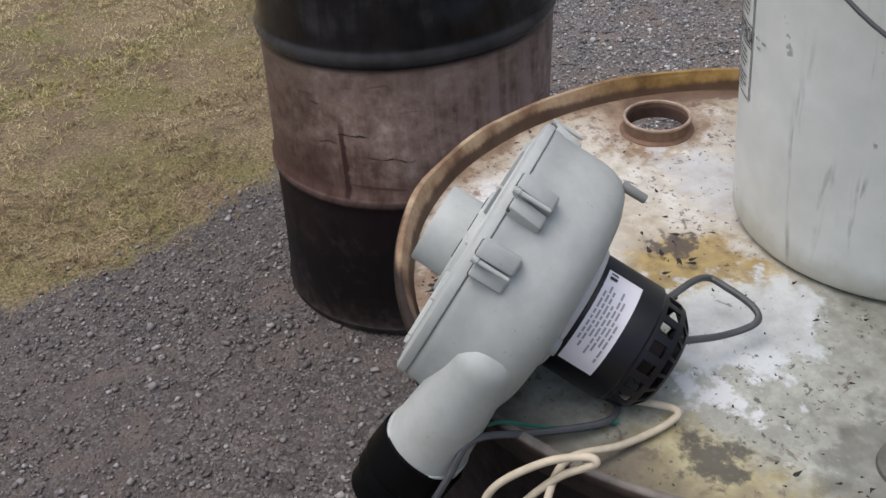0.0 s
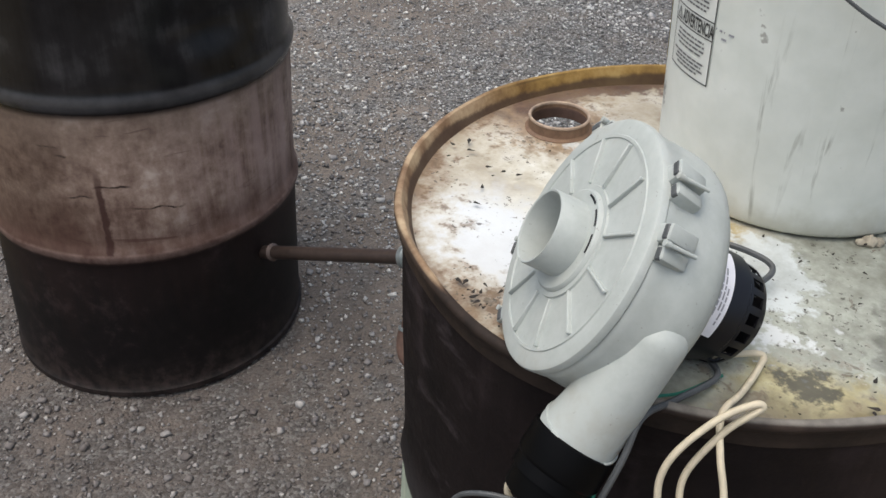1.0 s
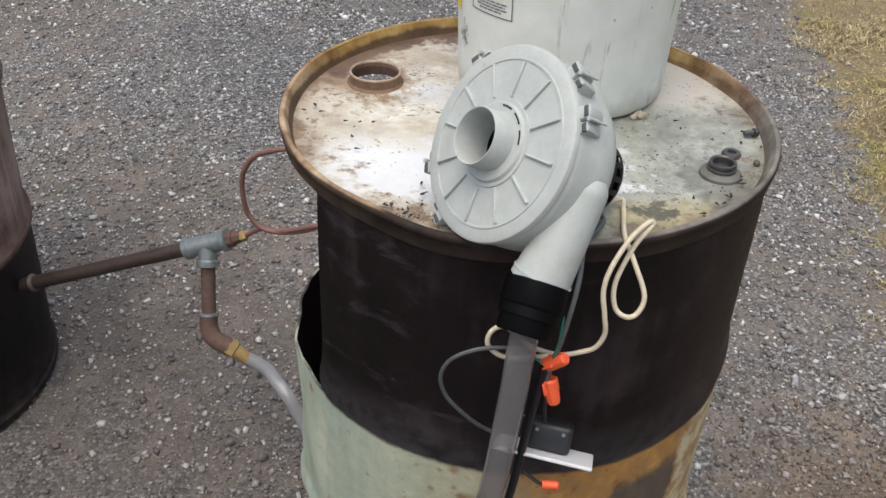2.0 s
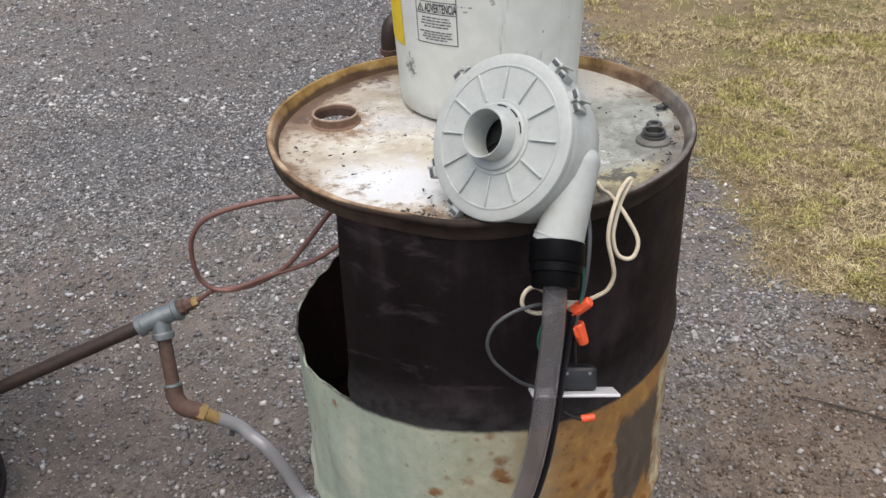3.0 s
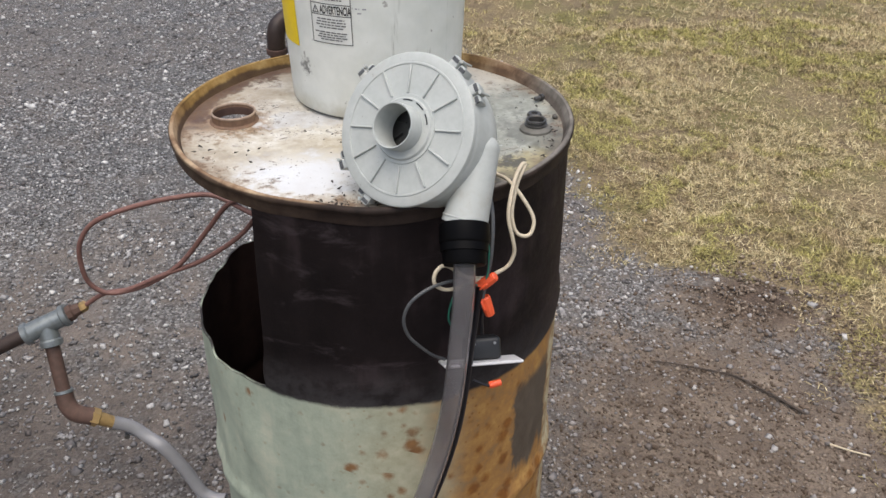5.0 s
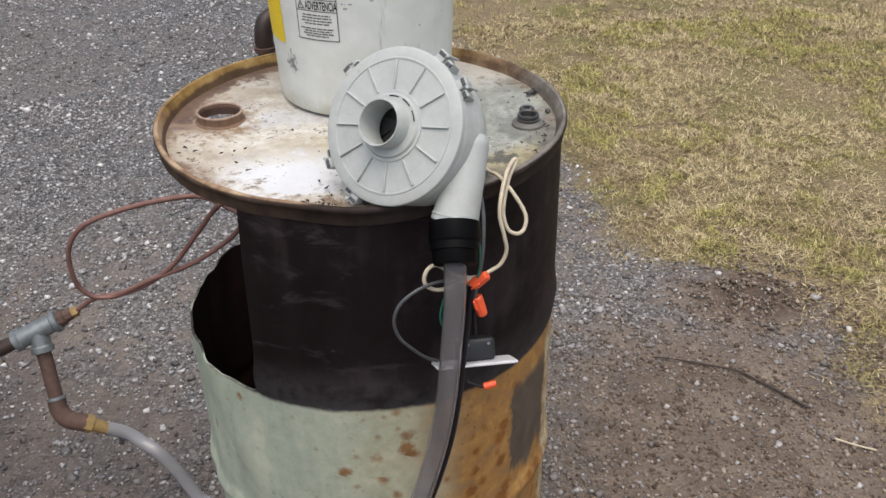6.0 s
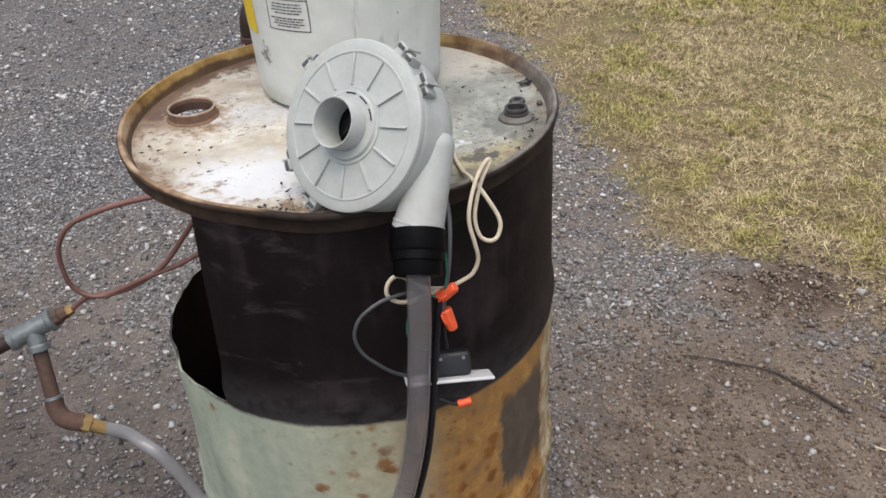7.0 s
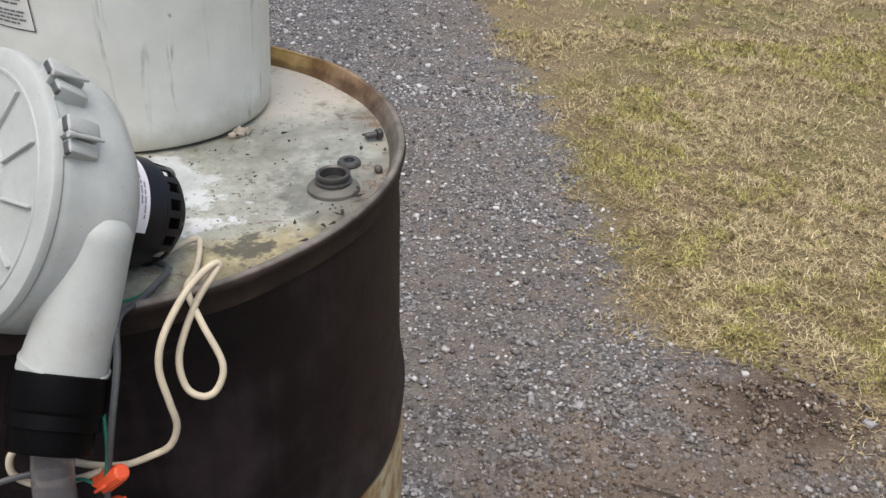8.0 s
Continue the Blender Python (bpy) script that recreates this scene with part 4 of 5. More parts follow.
    collar = [(0.019, LIDZ + 0.006), (0.019, LIDZ + 0.010), (0.0205, LIDZ + 0.011), (0.0205, LIDZ + 0.0135), (0.0175, LIDZ + 0.0145), (0.0175, LIDZ + 0.0175), (0.019, LIDZ + 0.0185),
              (0.0185, LIDZ + 0.0215), (0.0165, LIDZ + 0.022), (0.0145, LIDZ + 0.0205), (0.0140, LIDZ + 0.011), (0.0, LIDZ + 0.0105)]
    part("small_bung", lathe([(r * 0.80, LIDZ + 0.004 + (z - LIDZ - 0.006) * 0.80) for r, z in collar], 36, pose(bx, by, 0)), DARKSTEEL, lid, "dark threaded steel plug")
    return d


build_stove()


def build_lid_litter():
    t = thing("washer", (0.240, -0.003, LIDZ), "small dark steel washer lying on the lid", "washer")
    part("ring", lathe([(0.005, LIDZ + 0.0005), (0.005, LIDZ + 0.004), (0.0095, LIDZ + 0.004), (0.011, LIDZ + 0.002), (0.011, LIDZ + 0.0005), (0.005, LIDZ + 0.0005)], 24, pose(0.240, -0.003, 0.001)), DARKSTEEL, t)
    t = thing("bolt", (0.256, 0.050, LIDZ), "short grimy bolt lying near the rim", "bolt")
    part("shank", lathe([(0, -0.006), (0.0030, -0.006), (0.0034, -0.005), (0.0034, 0.005), (0, 0.005)], 16, pose(0.256, 0.05, LIDZ + 0.0060, 0, 90, 30)), DARKSTEEL, t)
    part("head", lathe([(0, 0), (0.0058, 0), (0.0058, 0.004), (0.005, 0.005), (0, 0.005)], 6, pose(0.256, 0.05, LIDZ + 0.0060, 0, 90, 30) @ pose(0, 0, 0.006)), DARKSTEEL, t)
    t = thing("pebble", (0.273, -0.017, LIDZ), "small dark pebble on the lid near the rim", "pebble")
    bm = bmesh.new()
    bmesh.ops.create_icosphere(bm, subdivisions=2, radius=0.0042)
    for v in bm.verts:
        v.co *= 1 + 0.3 * noise.noise(v.co * 200)
    bmesh.ops.translate(bm, verts=bm.verts, vec=(0.268, -0.017, LIDZ + 0.0035))
    part("stone", bm, GRIMESTEEL, t)
    t = thing("lump", (0.127, 0.053, LIDZ), "pale lump of dried mud at the foot of the pail", "lump")
    lumps = []
    for x, y, r in ((0.1275, 0.052, 0.0062), (0.133, 0.057, 0.0048), (0.1215, 0.047, 0.0040)):
        bm = bmesh.new()
        bmesh.ops.create_icosphere(bm, subdivisions=2, radius=r)
        for v in bm.verts:
            v.co *= 1 + 0.4 * noise.noise(v.co * 260 + Vector((x * 90, 0, 0)))
        bmesh.ops.translate(bm, verts=bm.verts, vec=(x, y, LIDZ + r * 0.7))
        lumps.append(bm)
    part("mud", join(*lumps), DRYMUD, t)
    # leaf crumbs and char flakes strewn along the edge and round the blower's foot
    v, f = [], []
    spots = [(0.262, -0.085, 0.022, 26), (0.247, -0.120, 0.02, 20), (0.215, -0.165, 0.03, 14), (0.255, 0.02, 0.03, 14), (-0.06, -0.255, 0.03, 34), (-0.02, -0.245, 0.03, 20), (-0.03, -0.06, 0.02, 8),
             (0.0, -0.075, 0.015, 10), (-0.10, -0.05, 0.06, 8), (0.16, -0.02, 0.08, 26), (-0.22, -0.10, 0.03, 16), (-0.05, 0.0, 0.06, 8), (0.06, -0.02, 0.05, 10), (0.17, 0.06, 0.06, 14)]
    for cx, cy, sp, k in spots:
        for _ in range(k):
            x, y = cx + rng.normal(0, sp), cy + rng.normal(0, sp * 0.8)
            if math.hypot(x, y) > 0.272 or math.hypot(x - 0.013, y - 0.126) < 0.14:
                continue
            s, a = 0.0008 + 0.0026 * rng.random() ** 2.5, rng.uniform(0, 6.28)
            b = len(v)
            for q in range(5):
                u = a + q * 1.257
                v.append((x + s * math.cos(u) * (2.6 if q == 0 else 0.7), y + s * math.sin(u) * (2.6 if q == 0 else 0.7), LIDZ + 0.0045 + 0.0008 * rng.random()))
            v.append((x, y, LIDZ + 0.0055 + s * 0.4))
            f += [(b + q, b + (q + 1) % 5, b + 5) for q in range(5)]
    bulk("litter", np.array(v), 3, np.array(f), DEBRIS, "charred leaf crumbs and soot flakes strewn on the lid", "litter")


build_lid_litter()


# ---------------- bucket ----------------
BX, BY, BZ = 0.0129, 0.1257, LIDZ + 0.003


def bucket_r(z):
    return 0.1305 + 0.044 * (z - BZ)


def wrap(bm, az, z0, lift=0.0006):
    """Bends a flat layout (x across, y up) round the bucket at azimuth az."""
    for v in bm.verts:
        z = z0 + v.co.y
        r = bucket_r(z) + lift + v.co.z
        a = az + v.co.x / bucket_r(z)
        v.co = (BX + r * math.cos(a), BY + r * math.sin(a), z)
    return bm


def flat(x0, y0, x1, y1, t=0.0, nx=6):
    bm = bmesh.new()
    lo = [bm.verts.new((x0 + (x1 - x0) * k / nx, y0, t)) for k in range(nx + 1)]
    up = [bm.verts.new((x0 + (x1 - x0) * k / nx, y1, t)) for k in range(nx + 1)]
    for k in range(nx):
        bm.faces.new((lo[k], lo[k + 1], up[k + 1], up[k]))
    return bm


def lettering(text, size, x, y, squeeze=1.0):
    cu = bpy.data.curves.new("lettering", 'FONT')
    cu.body, cu.size, cu.align_x, cu.offset = text, size, 'CENTER', size * 0.022
    ob = bpy.data.objects.new("lettering", cu)
    scene.collection.objects.link(ob)
    bpy.context.view_layer.update()
    me = bpy.data.meshes.new_from_object(ob.evaluated_get(bpy.context.evaluated_depsgraph_get()))
    bm = bmesh.new()
    bm.from_mesh(me)
    bpy.data.objects.remove(ob)
    bpy.data.curves.remove(cu)
    bpy.data.meshes.remove(me)
    for v in bm.verts:
        v.co = (x + v.co.x * squeeze, y + v.co.y, 0)
    return bm


def build_bucket():
    b = thing("plastic_bucket", (BX, BY, BZ), "grimy white plastic pail with warning label, standing on the drum lid", "bucket")
    prof = [(0, 0.0), (0.124, 0.0), (0.1285, 0.002), (0.1305, 0.006)]
    prof += [(bucket_r(BZ + z), z) for z in (0.03, 0.08, 0.13, 0.18, 0.23, 0.27)]
    for z in (0.285, 0.31, 0.335):
        prof += [(bucket_r(BZ + z), z - 0.002), (bucket_r(BZ + z) + 0.007, z), (bucket_r(BZ + z) + 0.007, z + 0.004), (bucket_r(BZ + z), z + 0.006)]
    prof += [(0.1465, 0.362), (0.150, 0.366), (0.149, 0.370), (0.1445, 0.370), (0.144, 0.36), (0.1285, 0.012), (0.126, 0.008), (0, 0.008)]
    part("body", lathe(prof, 72, pose(BX, BY, BZ)), BUCKET, b)
    # wire bail hanging down on the side towards the motor
    pts = []
    for k in range(17):
        u = k / 16 * math.pi
        a = radians(-110) + u
        rr = bucket_r(1.1) + 0.010 + 0.004 * math.sin(u)
        pts.append((BX + rr * math.cos(a), BY + rr * math.sin(a), 1.19 - 0.14 * math.sin(u)))
    part("bail", tube(pts, 0.0015, 8, 3), GREYWIRE, b, "thin dark wire carrying handle")
    # printed panel
    az, w, h = radians(-119.5), 0.0315, 0.100
    z0 = 0.9845
    panel = part("warning_label", wrap(flat(-w, 0, w, h), az, z0, 0.0004), FILM, b, "white printed warning panel")
    ln = 0.0010
    bars = [flat(-w, 0, w, ln), flat(-w, 0.0405, w, 0.0405 + ln), flat(-w, 0.0565, w, 0.0565 + ln), flat(-w, h - ln, w, h), flat(-w, 0, -w + ln, h, 0, 1), flat(w - ln, 0, w, h, 0, 1)]
    part("border", wrap(join(*bars), az, z0, 0.0010), INK, panel, smooth=0)
    part("heading", wrap(lettering("ADVERTENCIA", 0.0165, 0.0075, 0.0432, 0.43), az, z0, 0.0010), INK, panel, smooth=0)
    tri = bmesh.new()
    vs = [tri.verts.new(p) for p in ((-0.0290, 0.043, 0), (-0.0175, 0.043, 0), (-0.02325, 0.0545, 0))]
    inn = [tri.verts.new(p) for p in ((-0.0270, 0.0441, 0), (-0.0195, 0.0441, 0), (-0.02325, 0.0522, 0))]
    for k in range(3):
        tri.faces.new((vs[k], vs[(k + 1) % 3], inn[(k + 1) % 3], inn[k]))
    tri = join(tri, flat(-0.02365, 0.0465, -0.02285, 0.0502, 0, 1), flat(-0.02365, 0.0449, -0.02285, 0.0457, 0, 1))
    part("warning_sign", wrap(tri, az, z0, 0.0010), INK, panel, smooth=0)
    rows = []
    for y, a, c in ((0.0345, -0.017, 0.017), (0.0305, -0.018, 0.018), (0.0265, -0.019, 0.018), (0.0225, -0.015, 0.015), (0.0155, -0.021, 0.020), (0.0120, -0.016, 0.017), (0.0085, -0.018, 0.019), (0.005, -0.014, 0.013),
                    (0.0905, -0.019, 0.019), (0.0865, -0.017, 0.018), (0.0825, -0.019, 0.016), (0.0745, -0.018, 0.019), (0.0705, -0.016, 0.017), (0.0665, -0.019, 0.018), (0.0625, -0.015, 0.015)):
        x, c = a * 1.25, c * 1.25
        while x < c:
            e = min(c, x + rng.uniform(0.003, 0.009))
            rows.append(flat(x, y, e, y + 0.0017, 0, 2))
            x = e + 0.0012
    tagged(part("small_print", wrap(join(*rows), az, z0, 0.0010), GREYINK, panel, smooth=0), kind="stuff")
    rows = [flat(x, y, x + d, y + 0.0018, 0, 1) for x, y, d in ((0.033, 0.053, 0.001), (0.037, 0.0525, 0.003), (0.042, 0.0523, 0.001), (0.047, 0.052, 0.0055), (0.040, 0.0462, 0.0055))]
    part("date_code", wrap(join(*rows), az, z0, 0.0006), FADEDINK, b, smooth=0)
    part("yellow_band", wrap(flat(-0.045, 0, 0.045, 0.20, 0, 16), radians(-166.5), 0.968, 0.0005), YELLOW, b, "bright yellow printed band")
    return b


build_bucket()


def build_elbow():
    x, y = -0.147, 0.283
    t = thing("pipe_elbow", (x, y, 0), "dark iron vent pipe with elbow standing close behind the drum", "pipe")
    part("riser", tube([(x, y, -0.01), (x, y, 0.5), (x, y, 0.885)], 0.0125, 16, 2), RUSTPIPE, t)
    part("bend", tube([(x, y, 0.880), (x, y, 0.905), (x + 0.005, y + 0.005, 0.925), (x + 0.022, y + 0.020, 0.934), (x + 0.045, y + 0.045, 0.935)], 0.0155, 18, 6), DARKPIPE, t)
    part("lip", lathe([(0.0155, 0), (0.0180, 0.001), (0.0180, 0.009), (0.0155, 0.010)], 20, pose(x, y, 0.878)), RUSTPIPE, t)


build_elbow()

# ---------------- blower ----------------
BC = Vector((0.0248, -0.2512, 0.9642))
bn = Vector((-0.5823, -0.6505, 0.4877)).normalized()
bxv = Vector((0, 0, 1)).cross(bn).normalized()
byv = bn.cross(bxv)
BM = Matrix((bxv, byv, bn)).transposed().to_4x4()
BM.translation = BC


def build_blower():
    b = thing("blower", BC + Vector((0, -0.02, -0.09)), "light grey plastic fan blower with black motor on drum lid", "blower")

    def mk(name, bm, mat, parent=b, label="", smooth=40):
        bm.transform(BM)
        return part(name, bm, mat, parent, label, smooth)

    cover = mk("cover", lathe([(0.0262, -0.004), (0.0262, 0.003), (0.042, 0.003), (0.0425, 0.0015), (0.078, 0.0008), (0.0785, 0.0018), (0.0805, 0.0018), (0.081, 0.0008), (0.0905, 0.0), (0.093, -0.0012),
                               (0.0938, -0.003), (0.0938, -0.0065), (0.0925, -0.0075), (0.07, -0.0075), (0.0262, -0.004)], 96), GREYPLASTIC)
    for k in range(12):
        a = 71 + 30 * k
        mk("rib", box(0.034, 0.0022, 0.004, pose(0, 0, 0, 0, 0, a) @ pose(0.0605, 0, 0.0022), 0.0006, 1), GREYPLASTIC, cover)
    mk("collar", lathe([(0.0275, 0.002), (0.0275, 0.006), (0.0365, 0.006), (0.038, 0.0045), (0.0385, 0.002)], 56), GREYPLASTIC, cover)
    # thin black strips on the collar stand in for the shade in its slots
    for a0 in (20, 52, 84):
        mk("collar_slot_shade", lathe([(0.0338, 0.0058), (0.0338, 0.0066), (0.0352, 0.0066), (0.0352, 0.0058)], 8, None, radians(a0), radians(a0 + 22)), BLACKPAINT, cover)
    mk("inlet", lathe([(0.0280, 0.001), (0.0276, 0.028), (0.0270, 0.0290), (0.0258, 0.0286), (0.0253, 0.027), (0.0250, -0.012), (0.0258, -0.012), (0.0280, 0.001)], 56), GREYPLASTIC, b, "open round intake pipe")
    mk("impeller", join(lathe([(0, -0.018), (0.006, -0.018), (0.007, -0.022), (0.007, -0.028), (0.074, -0.034), (0.074, -0.037), (0, -0.037)], 40),
                        *[box(0.036, 0.0015, 0.012, pose(0, 0, 0, 0, 0, k * 40) @ pose(0.036, 0.006, -0.030, 0, 0, 25)) for k in range(9)]), IMPELLER)
    mk("hub_cap", lathe([(0, -0.0165), (0.0052, -0.0165), (0.0060, -0.0180), (0.0060, -0.0240)], 24), GREYPLASTIC)
    # snail casing, narrowing to the motor, widening towards the outlet
    prof = [(0.088, -0.0070), (0.0925, -0.0078), (0.0925, -0.012), (0.0912, -0.015), (0.0912, -0.030), (0.0910, -0.044), (0.0898, -0.053), (0.0868, -0.0605), (0.081, -0.0665), (0.072, -0.0705), (0.060, -0.0728), (0.047, -0.0742), (0.044, -0.0742)]
    bm = lathe(prof, 96)
    for v in bm.verts:
        a = math.degrees(math.atan2(v.co.y, v.co.x)) % 360
        if v.co.z < -0.0090:
            grow = max(0.0, 1 - ((a - 350 + 180) % 360 - 180) ** 2 / 60 ** 2) if abs((a - 350 + 180) % 360 - 180) < 60 else 0
            k = 1 + 0.085 * grow * min(1.0, (-v.co.z - 0.006) / 0.020)
            v.co.x, v.co.y = v.co.x * k, v.co.y * k
    mk("casing", bm, GREYPLASTIC)
    o0, o1 = Vector((0.0850, 0.0225, -0.0425)), Vector((0.0910, -0.0885, -0.0435))
    od = (o1 - o0).normalized()

    def bulb(u):
        k = min(1, u / 0.95)
        return (0.0188 + 0.0088 * k) * math.sqrt(max(0.02, 1 - max(0, 1 - u / 0.15) ** 2))
    mk("outlet", tube([o0 + (o1 - o0) * (k / 24) for k in range(25)], bulb, 32, 1), GREYPLASTIC, b, "round grey discharge pipe")
    mk("outlet_lip", lathe([(0.0268, -0.0080), (0.0286, -0.0076), (0.0287, -0.0062), (0.0280, -0.0056), (0.0284, 0.0), (0.0272, 0.001)], 40, along(o1 - od * 0.0005, o1 + od)), GREYPLASTIC)
    for a in (39, 64, 146, 216, 249):
        m = pose(0, 0, 0, 0, 0, a)
        clip = mk("clip", wedge(0.0220, 0.0135, 0.0250, m @ pose(0.0955, 0.0062, -0.0165), 0.0060), GREYPLASTIC)
        mk("clip_foot", wedge(0.0190, 0.0110, 0.0220, m @ pose(0.0925, -0.0064, -0.0175), 0.0045), GREYPLASTIC, clip)
        # two dark blocks give the shade of the clip's openings; nothing is cut out
        mk("clip_slot_shade", box(0.0052, 0.0098, 0.0040, m @ pose(0.1015, 0.0062, -0.0053), 0.0008, 1), GREYWIRE, clip)
        mk("clip_gap_shade", box(0.0052, 0.0085, 0.0040, m @ pose(0.0968, -0.0070, -0.0078), 0.0008, 1), GREYWIRE, clip)
        mk("pin", lathe([(0, -0.0105), (0.0013, -0.0105), (0.0016, 0.009), (0.0022, 0.0095), (0.0022, 0.0135), (0, 0.0138)], 10, m @ pose(0.1045, -0.0016, -0.0170)), GREYPLASTIC, clip)
    mk("peg", lathe([(0, 0), (0.0034, 0), (0.0032, 0.0165), (0.0026, 0.0175), (0, 0.0175)], 16, pose(-0.040, 0.075, -0.062, 180, 0, 0)), PLASTICIN)
    for a in (12, 192, 300):
        m = pose(0, 0, 0, 0, 0, a)
        mk("boss", lathe([(0, -0.072), (0.006, -0.072), (0.007, -0.066), (0.007, -0.050), (0, -0.05)], 14, m @ pose(0.052, 0, -0.006)), GREYPLASTIC)
    # motor
    mr = 0.0425
    mk("gasket", lathe([(0.040, -0.0715), (0.0460, -0.0725), (0.0464, -0.0765), (0.0440, -0.0790), (0.040, -0.0790)], 56), WHITEPLATE, b, "white foam gasket ring")
    motor = mk("motor_housing", lathe([(0.030, -0.070), (mr - 0.001, -0.071), (mr, -0.0725), (mr, -0.122), (mr - 0.0015, -0.1235), (mr - 0.0025, -0.1235), (0.030, -0.1235)], 56), BLACKPAINT, b, "black enamelled motor can")
    prof = [(mr - 0.002, -0.1225), (mr - 0.002, -0.1265), (mr - 0.003, -0.1365), (mr - 0.0045, -0.1405), (mr - 0.011, -0.1465), (mr - 0.013, -0.1485), (0.012, -0.1495), (0.0, -0.1495)]
    n = 90
    bm = lathe(prof, n, skip=lambda a, i: (i in (1,) and int(a / (2 * math.pi) * n) % 5 in (1, 2, 3)) or (i in (3,) and int(a / (2 * math.pi) * n) % 5 in (0, 1, 3, 4)))
    bmesh.ops.recalc_face_normals(bm, faces=bm.faces)
    bmesh.ops.solidify(bm, geom=list(bm.faces), thickness=0.0015)
    mk("end_bell", bm, BLACKPAINT, motor, "slotted black end bell")
    mk("winding", lathe([(0, -0.122), (0.018, -0.122), (0.018, -0.140), (0.012, -0.143), (0, -0.143)], 28), DARKPIPE, motor)
    bm = lathe([(mr + 0.0006, -0.0825), (mr + 0.0006, -0.1065)], 24, None, radians(-3), radians(91))
    lab = mk("rating_label", bm, PAPER, motor, "white printed rating label")
    lines = []
    for k, (a, c) in enumerate(((23, 69), (17, 75), (29, 71), (14, 61), (19, 75), (25, 67), (11, 49))):
        z = -0.0848 - 0.0028 * k
        x = a
        while x < c:
            e = min(c, x + rng.uniform(3, 9))
            lines.append(lathe([(mr + 0.0011, z), (mr + 0.0011, z - 0.0013)], 3, None, radians(x), radians(e)))
            x = e + 1.6
    tagged(mk("print", join(*lines), FADEDINK, lab, smooth=0), kind="stuff")
    mk("mark", join(lathe([(mr + 0.0011, -0.0845), (mr + 0.0011, -0.0895)], 3, None, radians(81), radians(84)), lathe([(mr + 0.0011, -0.0845), (mr + 0.0011, -0.0895)], 3, None, radians(86.5), radians(88))), INK, lab, smooth=0)
    return b


build_blower()


def at_blower(x, y, z):
    return BM @ Vector((x, y, z))


def build_coupling():
    o1 = at_blower(0.0910, -0.0885, -0.0435)
    o2 = Vector((0.0853, -0.3465, 0.8290))
    t = thing("rubber_coupling", o2, "black rubber reducing sleeve clamped on the blower outlet", "coupling")
    d = (o2 - o1).normalized()
    m = along(o1 - d * 0.0005, o2)
    part("sleeve", lathe([(0.0292, 0.0), (0.0306, 0.001), (0.0308, 0.022), (0.0298, 0.0245), (0.0268, 0.0265), (0.0262, 0.048), (0.0250, 0.050), (0.0142, 0.050), (0.0142, 0.036), (0.0292, 0.034), (0.0292, 0.0)], 40, m), RUBBER, t)
    part("band", lathe([(0.0264, 0.0295), (0.0270, 0.0298), (0.0270, 0.0312), (0.0264, 0.0315)], 40, m), BLACKPAINT, t)
    h = thing("clear_hose", (-0.03, -0.40, 0.0), "cloudy clear plastic hose hanging from the sleeve to the ground", "hose")
    pts = [tuple(o2 - d * 0.012), (0.0850, -0.350, 0.805), (0.0835, -0.353, 0.77), (0.0795, -0.354, 0.714), (0.0725, -0.354, 0.634), (0.061, -0.352, 0.559), (0.044, -0.350, 0.487), (0.022, -0.350, 0.41),
           (-0.005, -0.352, 0.31), (-0.02, -0.365, 0.20), (-0.03, -0.385, 0.09), (-0.032, -0.40, 0.006)]
    part("hose_wall", tube(pts, 0.0135, 20, 6, 0.002), CLEAR, h)


build_coupling()


